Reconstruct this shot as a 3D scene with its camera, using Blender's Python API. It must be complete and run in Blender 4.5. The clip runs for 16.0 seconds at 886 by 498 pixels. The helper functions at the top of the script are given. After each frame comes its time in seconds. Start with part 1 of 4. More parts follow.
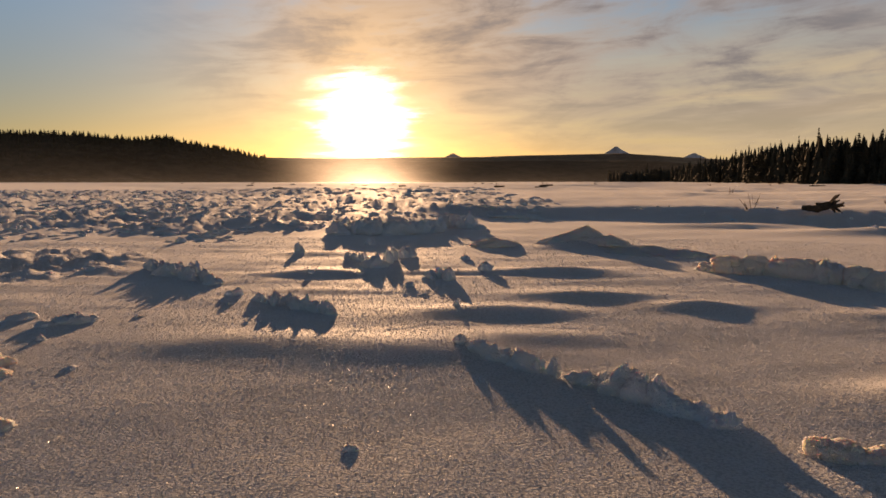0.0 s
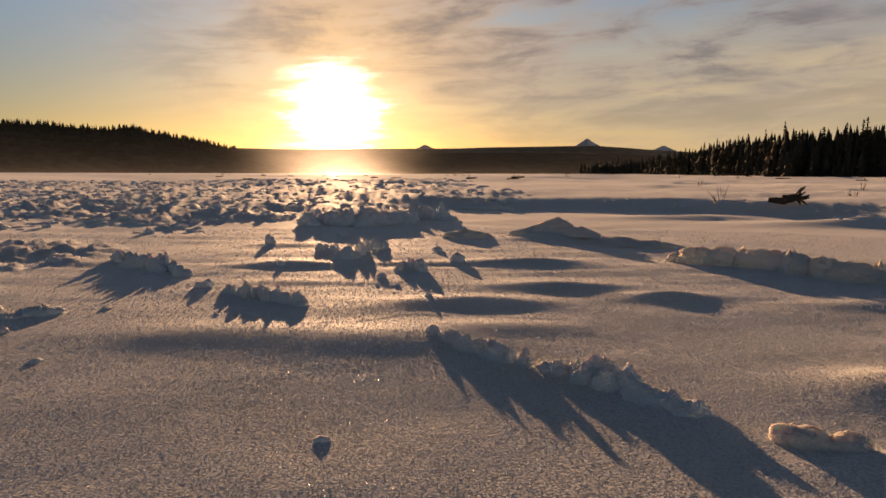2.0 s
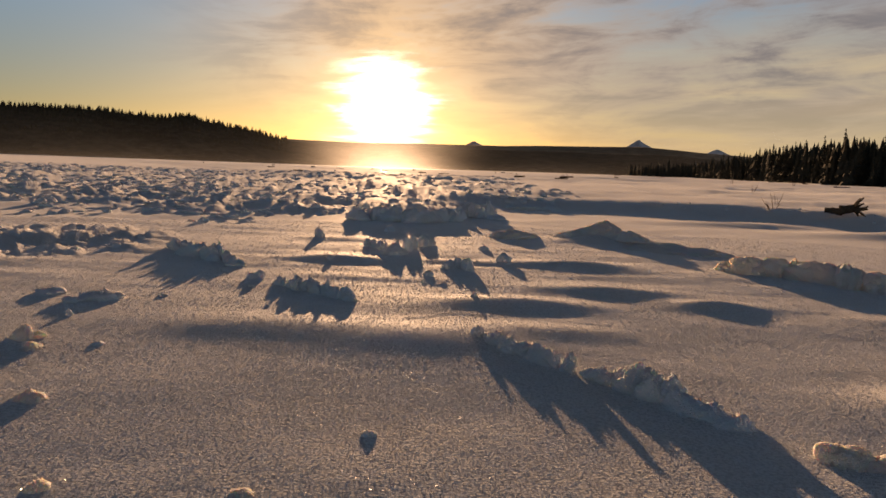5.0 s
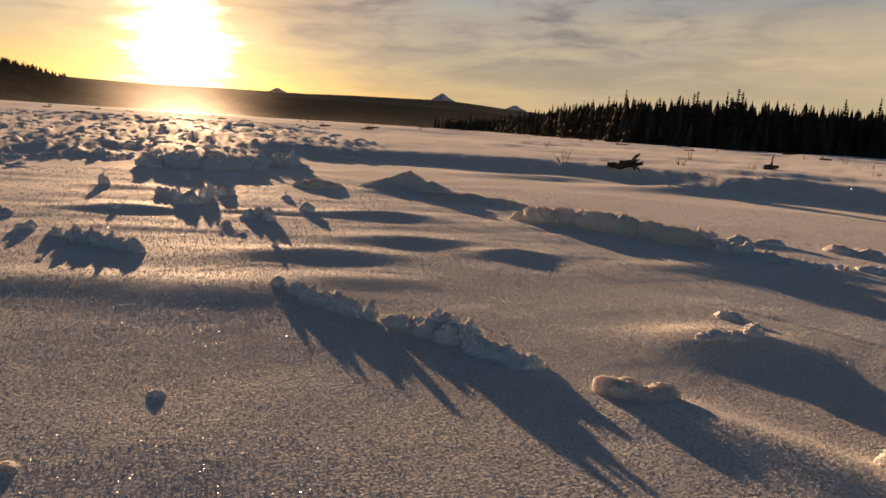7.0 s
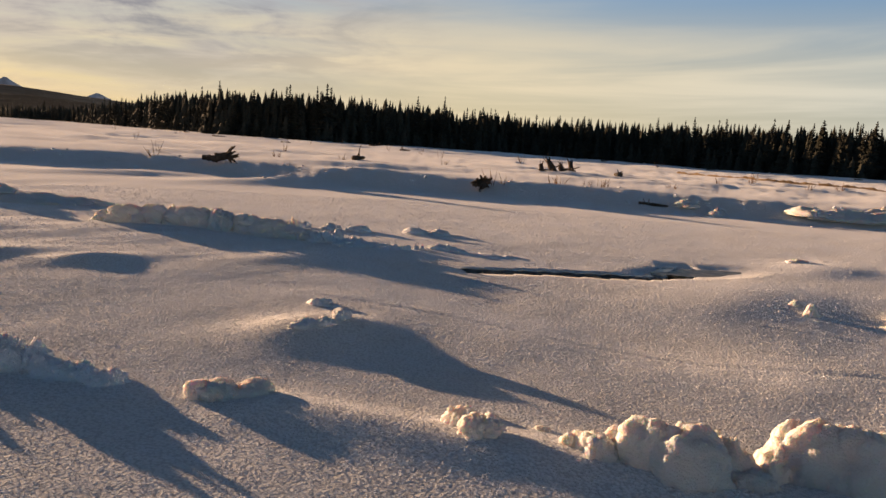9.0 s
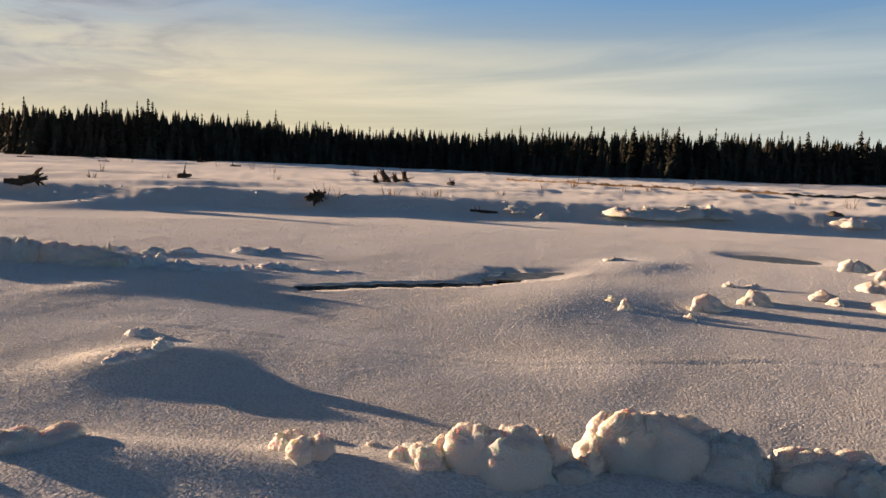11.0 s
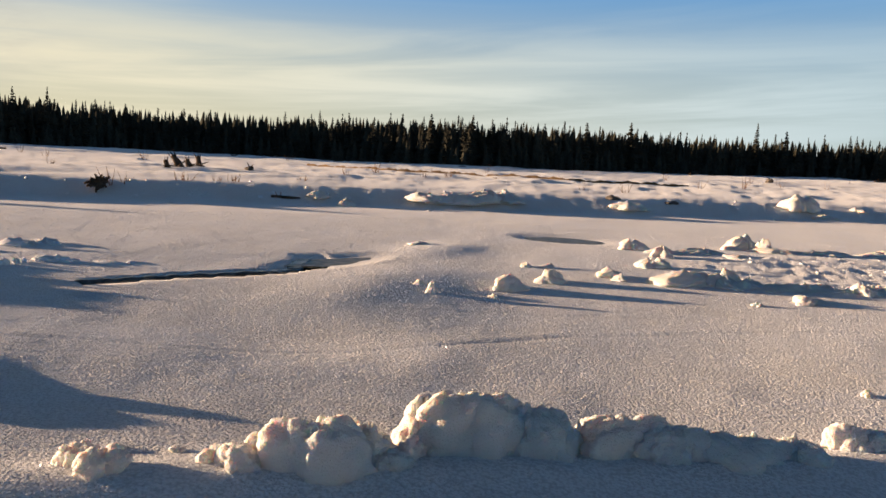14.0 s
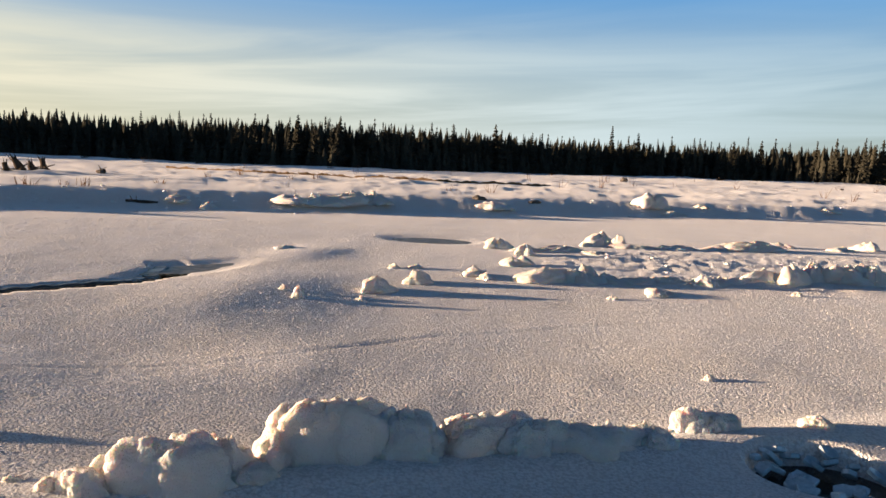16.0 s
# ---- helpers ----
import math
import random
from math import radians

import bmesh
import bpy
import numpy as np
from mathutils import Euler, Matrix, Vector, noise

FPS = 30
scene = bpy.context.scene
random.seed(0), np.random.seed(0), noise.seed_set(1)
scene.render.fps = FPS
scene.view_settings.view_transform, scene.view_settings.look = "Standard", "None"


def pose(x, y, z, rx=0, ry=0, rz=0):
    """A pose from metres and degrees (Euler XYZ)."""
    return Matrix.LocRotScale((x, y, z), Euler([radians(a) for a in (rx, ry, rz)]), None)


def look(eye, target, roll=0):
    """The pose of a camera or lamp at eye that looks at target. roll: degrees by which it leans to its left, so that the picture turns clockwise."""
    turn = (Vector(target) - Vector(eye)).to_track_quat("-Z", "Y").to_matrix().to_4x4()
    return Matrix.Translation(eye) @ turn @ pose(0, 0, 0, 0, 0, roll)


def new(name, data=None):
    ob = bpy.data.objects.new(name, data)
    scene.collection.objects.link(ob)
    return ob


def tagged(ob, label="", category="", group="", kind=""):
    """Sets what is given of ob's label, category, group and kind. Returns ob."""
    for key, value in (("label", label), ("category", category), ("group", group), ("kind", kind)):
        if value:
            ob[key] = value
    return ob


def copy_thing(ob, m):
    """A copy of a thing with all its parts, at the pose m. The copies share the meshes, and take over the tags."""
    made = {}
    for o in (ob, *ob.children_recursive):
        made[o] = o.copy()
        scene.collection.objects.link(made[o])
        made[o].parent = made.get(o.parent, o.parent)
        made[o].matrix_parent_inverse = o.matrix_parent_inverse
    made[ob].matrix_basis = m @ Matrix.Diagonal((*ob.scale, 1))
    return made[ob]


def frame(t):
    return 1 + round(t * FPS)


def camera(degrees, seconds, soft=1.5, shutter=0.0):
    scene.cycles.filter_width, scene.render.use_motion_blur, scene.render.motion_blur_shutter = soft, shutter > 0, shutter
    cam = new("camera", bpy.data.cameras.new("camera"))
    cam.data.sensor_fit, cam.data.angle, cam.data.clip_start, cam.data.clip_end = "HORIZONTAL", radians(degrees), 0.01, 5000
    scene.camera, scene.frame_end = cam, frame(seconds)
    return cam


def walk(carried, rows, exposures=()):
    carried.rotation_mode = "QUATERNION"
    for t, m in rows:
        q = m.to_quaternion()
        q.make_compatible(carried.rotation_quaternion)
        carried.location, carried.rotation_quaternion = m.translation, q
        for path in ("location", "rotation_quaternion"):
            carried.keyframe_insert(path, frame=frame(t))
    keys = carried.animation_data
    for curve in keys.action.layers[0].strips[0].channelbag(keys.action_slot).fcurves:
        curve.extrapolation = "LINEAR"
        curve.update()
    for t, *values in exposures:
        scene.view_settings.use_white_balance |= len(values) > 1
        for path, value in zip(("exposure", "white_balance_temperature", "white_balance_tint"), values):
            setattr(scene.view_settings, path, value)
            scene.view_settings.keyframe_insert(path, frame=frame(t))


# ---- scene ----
# ---- camera ----
cam = camera(60.8, 16.0, soft=1.6)
PATH = [
    (0, (0.113, 0.115, 1.442), (0.09, 2.106, 1.264), -0.0),
    (0.5, (0.109, 0.117, 1.433), (0.128, 2.109, 1.25), 0.7),
    (1, (0.107, 0.113, 1.437), (0.151, 2.104, 1.253), 0.8),
    (1.5, (0.103, 0.12, 1.435), (0.153, 2.11, 1.246), 0.5),
    (2, (0.11, 0.122, 1.434), (0.161, 2.111, 1.234), 0.2),
    (2.5, (0.097, 0.103, 1.437), (0.142, 2.092, 1.231), 0.4),
    (3, (0.097, 0.098, 1.437), (0.091, 2.087, 1.226), 0.6),
    (3.2, (0.081, 0.087, 1.436), (0.044, 2.076, 1.227), 0.6),
    (5.3, (0.078, 0.032, 1.49), (0.016, 2.02, 1.277), 2.2),
    (5.5, (0.072, 0.057, 1.474), (0.036, 2.045, 1.256), 2.5),
    (6, (0.079, 0.064, 1.476), (0.141, 2.049, 1.241), 3.1),
    (6.5, (0.097, 0.109, 1.462), (0.308, 2.078, 1.189), 3.9),
    (7, (0.125, 0.114, 1.459), (0.568, 2.039, 1.144), 3.8),
    (7.5, (0.147, 0.111, 1.471), (0.844, 1.959, 1.156), 3.7),
    (8, (0.179, 0.111, 1.49), (1.122, 1.849, 1.193), 3.9),
    (8.5, (0.22, 0.123, 1.496), (1.411, 1.705, 1.217), 4.2),
    (9, (0.263, 0.111, 1.483), (1.602, 1.573, 1.217), 4.0),
    (11.3, (0.373, 0.037, 1.517), (2.044, 1.116, 1.308), 2.2),
    (11.5, (0.412, 0.082, 1.504), (2.12, 1.101, 1.296), 2.2),
    (12, (0.414, 0.123, 1.502), (2.198, 1.001, 1.287), 2.1),
    (12.5, (0.413, 0.149, 1.497), (2.235, 0.944, 1.276), 2.4),
    (13, (0.417, 0.161, 1.493), (2.25, 0.926, 1.265), 2.7),
    (13.5, (0.427, 0.158, 1.488), (2.273, 0.895, 1.261), 2.6),
    (14, (0.43, 0.153, 1.487), (2.292, 0.846, 1.26), 2.7),
    (14.5, (0.422, 0.141, 1.489), (2.302, 0.787, 1.264), 2.5),
    (15, (0.429, 0.127, 1.494), (2.327, 0.721, 1.28), 2.1),
    (15.5, (0.447, 0.116, 1.491), (2.37, 0.625, 1.279), 1.9),
    (16, (0.468, 0.111, 1.496), (2.423, 0.477, 1.287), 2.4),
]
walk(cam, [(t, look(eye, target, roll)) for t, eye, target, roll in PATH],
     exposures=[(0.0, 1.19, 6850, 15), (6.5, 1.16, 6650, 13), (9.0, 1.62, 5880, 10), (11.5, 1.66, 5560, 7), (16.0, 1.88, 5280, 5)])

# ---- sky and sun ----
SUN_AZ, SUN_EL = radians(-6.6), radians(4.5)
SUN_DIR = Vector((math.sin(SUN_AZ) * math.cos(SUN_EL), math.cos(SUN_AZ) * math.cos(SUN_EL), math.sin(SUN_EL)))

sun_lamp = new("sun", bpy.data.lights.new("sun", "SUN"))
sun_lamp.data.energy, sun_lamp.data.angle, sun_lamp.data.color = 5.0, radians(0.6), (1.0, 0.605, 0.325)
sun_lamp.rotation_mode = "QUATERNION"
sun_lamp.rotation_quaternion = SUN_DIR.to_track_quat("Z", "Y")


class Nodes:
    """Short hand for a node tree."""

    def __init__(self, tree):
        self.tree = tree
        tree.nodes.clear()

    def add(self, kind, inputs=None, **settings):
        n = self.tree.nodes.new(kind)
        for k, v in settings.items():
            setattr(n, k, v)
        for k, v in (inputs or {}).items():
            if isinstance(v, bpy.types.NodeSocket):
                self.tree.links.new(v, n.inputs[k])
            else:
                n.inputs[k].default_value = v
        return n

    def math(self, op, a, b=0.0, c=0.0, clamp=False):
        return self.add("ShaderNodeMath", {0: a, 1: b, 2: c}, operation=op, use_clamp=clamp).outputs[0]

    def vec(self, op, a, b=(0, 0, 0)):
        return self.add("ShaderNodeVectorMath", {0: a, 1: b}, operation=op)

    def scale(self, a, f):
        return self.add("ShaderNodeVectorMath", {0: a, "Scale": f}, operation="SCALE").outputs[0]

    def noise(self, vector, scale, detail=3.0, rough=0.55, distortion=0.0):
        return self.add("ShaderNodeTexNoise", {"Vector": vector, "Scale": scale, "Detail": detail, "Roughness": rough, "Distortion": distortion})

    def ramp(self, fac, stops):
        n = self.add("ShaderNodeValToRGB", {"Fac": fac})
        e = n.color_ramp.elements
        while len(e) < len(stops):
            e.new(0.5)
        for el, (p, c) in zip(e, stops):
            el.position, el.color = p, (*c, 1.0) if len(c) == 3 else c
        return n.outputs["Color"]

    def rng(self, v, a, b, c=0.0, d=1.0, smooth=True):
        return self.add("ShaderNodeMapRange", {"Value": v, "From Min": a, "From Max": b, "To Min": c, "To Max": d},
                        interpolation_type="SMOOTHSTEP" if smooth else "LINEAR").outputs[0]

    def mix(self, f, a, b, blend="MIX"):
        n = self.add("ShaderNodeMix", {"Factor": f}, data_type="RGBA", blend_type=blend)
        for k, v in ((6, a), (7, b)):
            if isinstance(v, bpy.types.NodeSocket):
                self.tree.links.new(v, n.inputs[k])
            else:
                n.inputs[k].default_value = (*v, 1.0) if len(v) == 3 else v
        return n.outputs[2]


# radiance of the parts of the sky
CLOUD_PALE, CLOUD_LIT, CLOUD_DARK = (0.23, 0.208, 0.20), (0.60, 0.40, 0.22), (0.10, 0.10, 0.115)
BLUE, VEIL_WARM, VEIL_COOL, HAZE, ZENITH = (0.034, 0.092, 0.178), (0.48, 0.37, 0.215), (0.33, 0.335, 0.295), (0.10, 0.055, 0.020), (0.122, 0.094, 0.104)


def build_world():
    world = bpy.data.worlds.new("sky")
    scene.world = world
    world.use_nodes = True
    N = Nodes(world.node_tree)
    d = N.add("ShaderNodeTexCoord").outputs["Generated"]
    sky = N.add("ShaderNodeTexSky", sky_type="NISHITA", sun_disc=False, sun_elevation=SUN_EL, sun_rotation=SUN_AZ,
                altitude=300.0, air_density=1.0, dust_density=0.6, ozone_density=1.6)
    base = N.scale(sky.outputs[0], 0.04)
    # angle from the sun in degrees, height above the horizon
    cosang = N.vec("DOT_PRODUCT", d, tuple(SUN_DIR)).outputs["Value"]
    ang = N.math("MULTIPLY", N.math("ARCCOSINE", N.math("MINIMUM", cosang, 0.999999)), 57.2958)
    sep = N.add("ShaderNodeSeparateXYZ", {0: d})
    x, y, z = sep.outputs
    az = N.math("MULTIPLY", N.math("ARCTAN2", x, y), 57.2958)
    el = N.math("MULTIPLY", N.math("ARCSINE", z), 57.2958)
    # long soft bars of cloud, flat along the horizon and larger overhead
    grow = N.math("DIVIDE", 1.0, N.math("ADD", 1.0, N.math("MULTIPLY", N.math("MAXIMUM", el, 0.0), 0.035)))
    u = N.math("MULTIPLY", az, 0.060)
    v = N.math("MULTIPLY", N.math("MULTIPLY", el, 0.30), grow)
    sheet = N.add("ShaderNodeCombineXYZ", {0: u, 1: N.math("MULTIPLY_ADD", u, -0.16, v), 2: 0.0}).outputs[0]
    big = N.noise(sheet, 0.8, 3.0, 0.5, 0.5).outputs["Fac"]
    fine = N.noise(N.vec("ADD", sheet, (3.1, 7.7, 2.0)).outputs[0], 1.9, 6.0, 0.60, 0.7).outputs["Fac"]
    ripple = N.noise(N.vec("MULTIPLY", sheet, (1.1, 2.3, 1.0)).outputs[0], 2.3, 5.0, 0.62, 0.5).outputs["Fac"]
    cover = N.math("ADD", N.math("MULTIPLY", big, 0.45), N.math("ADD", N.math("MULTIPLY", fine, 0.40), N.math("MULTIPLY", ripple, 0.22)))
    # thick over and to the one side of the sun, thin elsewhere
    left = N.rng(az, -27.0, -6.0)
    right = N.rng(az, 48.0, 22.0)
    fac = N.math("MULTIPLY", N.rng(cover, 0.40, 0.56), N.math("MULTIPLY", left, right))
    fac = N.math("MULTIPLY", fac, N.rng(el, 2.0, 9.0, 0.30, 0.92))
    near = N.math("POWER", 2.718, N.math("DIVIDE", ang, -9.0))
    lit = N.mix(N.math("MULTIPLY", near, 1.5, clamp=True), CLOUD_PALE, CLOUD_LIT)
    thick = N.rng(N.math("ADD", fine, N.math("MULTIPLY", ripple, 0.7)), 0.74, 1.08)
    cloud = N.mix(N.math("MULTIPLY", thick, 0.75), lit, CLOUD_DARK)
    # clear blue higher up, a pale veil of ice cloud low down away from the sun
    base = N.vec("ADD", base, N.scale(BLUE, N.rng(z, 0.02, 0.26))).outputs[0]
    side = N.math("MULTIPLY", N.rng(az, -4.0, 26.0), N.rng(az, 150.0, 80.0, 0.35, 1.0))
    band = N.math("MULTIPLY", N.rng(el, -1.0, 3.0, 0.6, 1.0), N.rng(el, 14.5, 5.0))
    wisp = N.rng(N.noise(N.vec("MULTIPLY", sheet, (0.45, 1.6, 1.0)).outputs[0], 1.3, 5.0, 0.55, 0.5).outputs["Fac"], 0.32, 0.68, 0.72, 1.15)
    veilf = N.math("MULTIPLY", N.math("MULTIPLY", side, band), N.math("MULTIPLY", wisp, 0.85), clamp=True)
    pale = N.mix(N.rng(az, 30.0, 105.0), VEIL_WARM, VEIL_COOL)
    base = N.mix(veilf, base, pale)
    col = N.mix(fac, base, cloud)
    # warm band of thin haze low in the sky and the bright ring round the sun
    low = N.math("MULTIPLY", N.math("POWER", 2.718, N.math("DIVIDE", N.math("MAXIMUM", z, 0.0), -0.06)), N.math("POWER", 2.718, N.math("DIVIDE", ang, -36.0)))
    col = N.vec("ADD", col, N.scale(HAZE, low)).outputs[0]
    # the sky deepens towards the zenith
    col = N.vec("MULTIPLY", col, N.mix(N.rng(z, 0.26, 0.55), (0.78, 0.78, 0.78), ZENITH)).outputs[0]
    core = N.math("MULTIPLY", N.math("POWER", 2.718, N.math("MULTIPLY", N.math("POWER", N.math("DIVIDE", N.math("MULTIPLY", ang, N.rng(ripple, 0.3, 0.7, 1.25, 0.80)), 1.95), 2.0), -1.0)), 6.5)
    ring = N.math("MULTIPLY", N.math("POWER", 2.718, N.math("DIVIDE", ang, -3.4)), 0.42)
    streak = N.rng(N.math("ADD", cover, N.math("MULTIPLY", ripple, 0.4)), 0.45, 0.85, 0.5, 1.5)
    col = N.vec("ADD", col, N.scale((1.0, 0.86, 0.60), N.math("MULTIPLY", core, streak))).outputs[0]
    col = N.vec("ADD", col, N.scale((1.0, 0.60, 0.20), N.math("MULTIPLY", ring, streak))).outputs[0]
    bg = N.add("ShaderNodeBackground", {"Color": col, "Strength": 0.8})
    N.add("ShaderNodeOutputWorld", {"Surface": bg.outputs[0]})


build_world()


# ---- materials ----
def material(name):
    m = bpy.data.materials.new(name)
    m.use_nodes = True
    return m, Nodes(m.node_tree)


def finish(N, shader, displace=None):
    N.add("ShaderNodeOutputMaterial", {"Surface": shader})


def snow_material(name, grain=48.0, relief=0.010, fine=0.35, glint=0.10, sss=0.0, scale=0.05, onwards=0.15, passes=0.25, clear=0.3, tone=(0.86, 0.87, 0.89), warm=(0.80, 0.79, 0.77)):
    """Granular snow: grain is the number of grains to the metre, relief their height, passes the share of light that
    they let pass, clear the depth of shade painted between them.
    """
    m, N = material(name)
    pos = N.add("ShaderNodeNewGeometry").outputs["Position"]
    stain = N.noise(pos, 0.7, 4.0).outputs["Fac"]
    patch = N.noise(pos, 6.0, 4.0).outputs["Fac"]
    col = N.mix(N.rng(N.math("ADD", N.math("MULTIPLY", stain, 0.6), N.math("MULTIPLY", patch, 0.4)), 0.35, 0.65), warm, tone)
    # round grains, crystals on them, and a soft unevenness under them
    bent = N.vec("ADD", pos, N.scale(N.noise(pos, grain * 0.8, 2.0).outputs["Color"], 0.5 / grain)).outputs[0]
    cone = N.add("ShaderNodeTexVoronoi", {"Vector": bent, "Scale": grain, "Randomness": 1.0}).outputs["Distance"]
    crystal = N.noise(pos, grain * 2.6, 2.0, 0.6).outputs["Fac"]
    # shade in the gaps between the grains, painted into the colour
    gap_shade = N.rng(N.math("MULTIPLY_ADD", crystal, -0.9, cone), -0.12, 0.34, 1.0, 1.0 - clear)
    col = N.mix(1.0, col, N.add("ShaderNodeCombineXYZ", {0: gap_shade, 1: gap_shade, 2: gap_shade}).outputs[0], "MULTIPLY")
    grains = N.math("MULTIPLY_ADD", crystal, fine, N.math("MULTIPLY", cone, -1.0))
    soft = N.math("ADD", N.noise(pos, 7.0, 2.0).outputs["Fac"], N.math("MULTIPLY", N.noise(pos, grain * 0.36, 2.0, 0.6).outputs["Fac"], 0.7))
    b0 = N.add("ShaderNodeBump", {"Strength": 1.0, "Distance": relief * 0.9, "Height": soft}).outputs[0]
    nrm = N.add("ShaderNodeBump", {"Strength": 1.0, "Distance": relief, "Height": grains, "Normal": b0}).outputs[0]
    if sss:
        pr = N.add("ShaderNodeBsdfPrincipled", {"Base Color": col, "Roughness": 0.65, "Normal": nrm, "Specular IOR Level": 0.0, "Subsurface Weight": sss,
                                                "Subsurface Radius": (1.0, 0.75, 0.55), "Subsurface Scale": scale})
    else:
        pr = N.add("ShaderNodeBsdfDiffuse", {"Color": col, "Roughness": 0.3, "Normal": nrm})
    out = pr.outputs[0]
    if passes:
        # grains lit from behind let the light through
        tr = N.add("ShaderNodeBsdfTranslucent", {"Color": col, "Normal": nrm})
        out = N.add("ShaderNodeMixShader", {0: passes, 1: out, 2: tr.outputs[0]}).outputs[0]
    if onwards:
        # light scattered on over the crystals, away from the sun
        onward = N.add("ShaderNodeBsdfGlossy", {"Color": (1, 1, 1, 1), "Roughness": 0.80})
        graze = N.rng(N.add("ShaderNodeLayerWeight", {"Blend": 0.5}).outputs["Facing"], 0.70, 0.97, 0.10 * onwards, 2.0 * onwards)
        out = N.add("ShaderNodeMixShader", {0: graze, 1: out, 2: onward.outputs[0]}).outputs[0]
    if glint:
        # flat ice crystals, each tilted its own way, few of them turned to the sun
        cells = N.add("ShaderNodeTexVoronoi", {"Vector": pos, "Scale": 230.0})
        cell = cells.outputs["Color"]
        tilt = N.scale(N.vec("SUBTRACT", cell, (0.5, 0.5, 0.5)).outputs[0], 2.8)
        gn = N.vec("NORMALIZE", N.vec("ADD", N.add("ShaderNodeNewGeometry").outputs["Normal"], tilt).outputs[0]).outputs[0]
        few = N.rng(N.add("ShaderNodeTexWhiteNoise", {"Vector": cell}, noise_dimensions="3D").outputs["Value"], 0.965, 0.975)
        gl = N.add("ShaderNodeBsdfGlossy", {"Color": (1, 1, 1, 1), "Roughness": 0.10, "Normal": gn})
        out = N.add("ShaderNodeMixShader", {0: N.math("MULTIPLY", few, glint), 1: out, 2: gl.outputs[0]}).outputs[0]
    finish(N, out)
    return m


def plain_material(name, dark, light, scale, rough=0.9, bump=0.4, metal=0.0):
    m, N = material(name)
    pos = N.add("ShaderNodeNewGeometry").outputs["Position"]
    a = N.noise(pos, scale, 5.0, 0.65).outputs["Fac"]
    b = N.noise(pos, scale * 0.13, 3.0).outputs["Fac"]
    f = N.rng(N.math("ADD", N.math("MULTIPLY", a, 0.6), N.math("MULTIPLY", b, 0.4)), 0.35, 0.65)
    nrm = N.add("ShaderNodeBump", {"Strength": bump, "Distance": 0.3 / scale, "Height": a}).outputs[0]
    pr = N.add("ShaderNodeBsdfPrincipled", {"Base Color": N.mix(f, dark, light), "Roughness": rough, "Normal": nrm, "Metallic": metal, "Specular IOR Level": 0.5 if rough < 0.8 else 0.05})
    finish(N, pr.outputs[0])
    return m


# the ground alone has painted shade between its grains
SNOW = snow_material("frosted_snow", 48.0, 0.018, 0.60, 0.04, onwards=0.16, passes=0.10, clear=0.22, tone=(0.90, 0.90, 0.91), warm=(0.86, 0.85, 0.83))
# lump snow that lets in little light, so that backlit ridges stay dark
SNOW_LUMP = snow_material("dim_lump_snow", 75.0, 0.011, 0.6, 0.03, sss=0.25, onwards=0.0, passes=0.0, clear=0.0, scale=0.02)
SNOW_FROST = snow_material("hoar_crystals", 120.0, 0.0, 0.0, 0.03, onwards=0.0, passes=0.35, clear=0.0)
# the same snow for sunlit clumps, the sun's warmth put into a cream base
SNOW_SOFT = snow_material("cream_lump_snow", 85.0, 0.007, 0.9, 0.03, sss=0.70, onwards=0.0, passes=0.20, clear=0.0, scale=0.045, tone=(0.86, 0.84, 0.80), warm=(0.81, 0.775, 0.71))
DARK_ICE = plain_material("dark_ice_edge", (0.02, 0.022, 0.022), (0.10, 0.105, 0.10), 9.0, 0.3, 0.4)
ICE_SLAB = plain_material("grey_ice", (0.30, 0.36, 0.40), (0.62, 0.68, 0.72), 14.0, 0.25, 0.25)
BARK = plain_material("weathered_wood", (0.035, 0.026, 0.018), (0.12, 0.09, 0.065), 30.0, 0.9, 0.6)
TWIG = plain_material("willow_bark", (0.09, 0.05, 0.03), (0.20, 0.12, 0.07), 40.0, 0.85, 0.3)
NEEDLES = plain_material("spruce_needles", (0.028, 0.028, 0.021), (0.062, 0.059, 0.043), 3.0, 0.95, 0.5)
TRUNK = plain_material("spruce_bark", (0.03, 0.024, 0.02), (0.08, 0.065, 0.055), 8.0, 0.95, 0.5)
# hill colours set lighter than the near spruces, standing in for haze
HILL_WOOD = plain_material("wooded_hillside", (0.05, 0.042, 0.028), (0.12, 0.095, 0.062), 0.06, 1.0, 0.8)
HILL_NEEDLES = plain_material("far_spruce_needles", (0.045, 0.040, 0.026), (0.10, 0.085, 0.055), 0.3, 0.95, 0.5)
HILL_FAR = plain_material("brown_hillside", (0.16, 0.115, 0.072), (0.34, 0.25, 0.16), 0.02, 1.0, 0.6)
ROCK = plain_material("snowy_rock", (0.30, 0.31, 0.34), (0.72, 0.74, 0.78), 0.012, 0.9, 0.8)
SOIL = plain_material("bare_soil_and_grass", (0.06, 0.04, 0.022), (0.20, 0.14, 0.08), 12.0, 0.95, 0.5)
STONE = plain_material("dark_stone", (0.05, 0.045, 0.04), (0.16, 0.14, 0.12), 18.0, 0.85, 0.5)


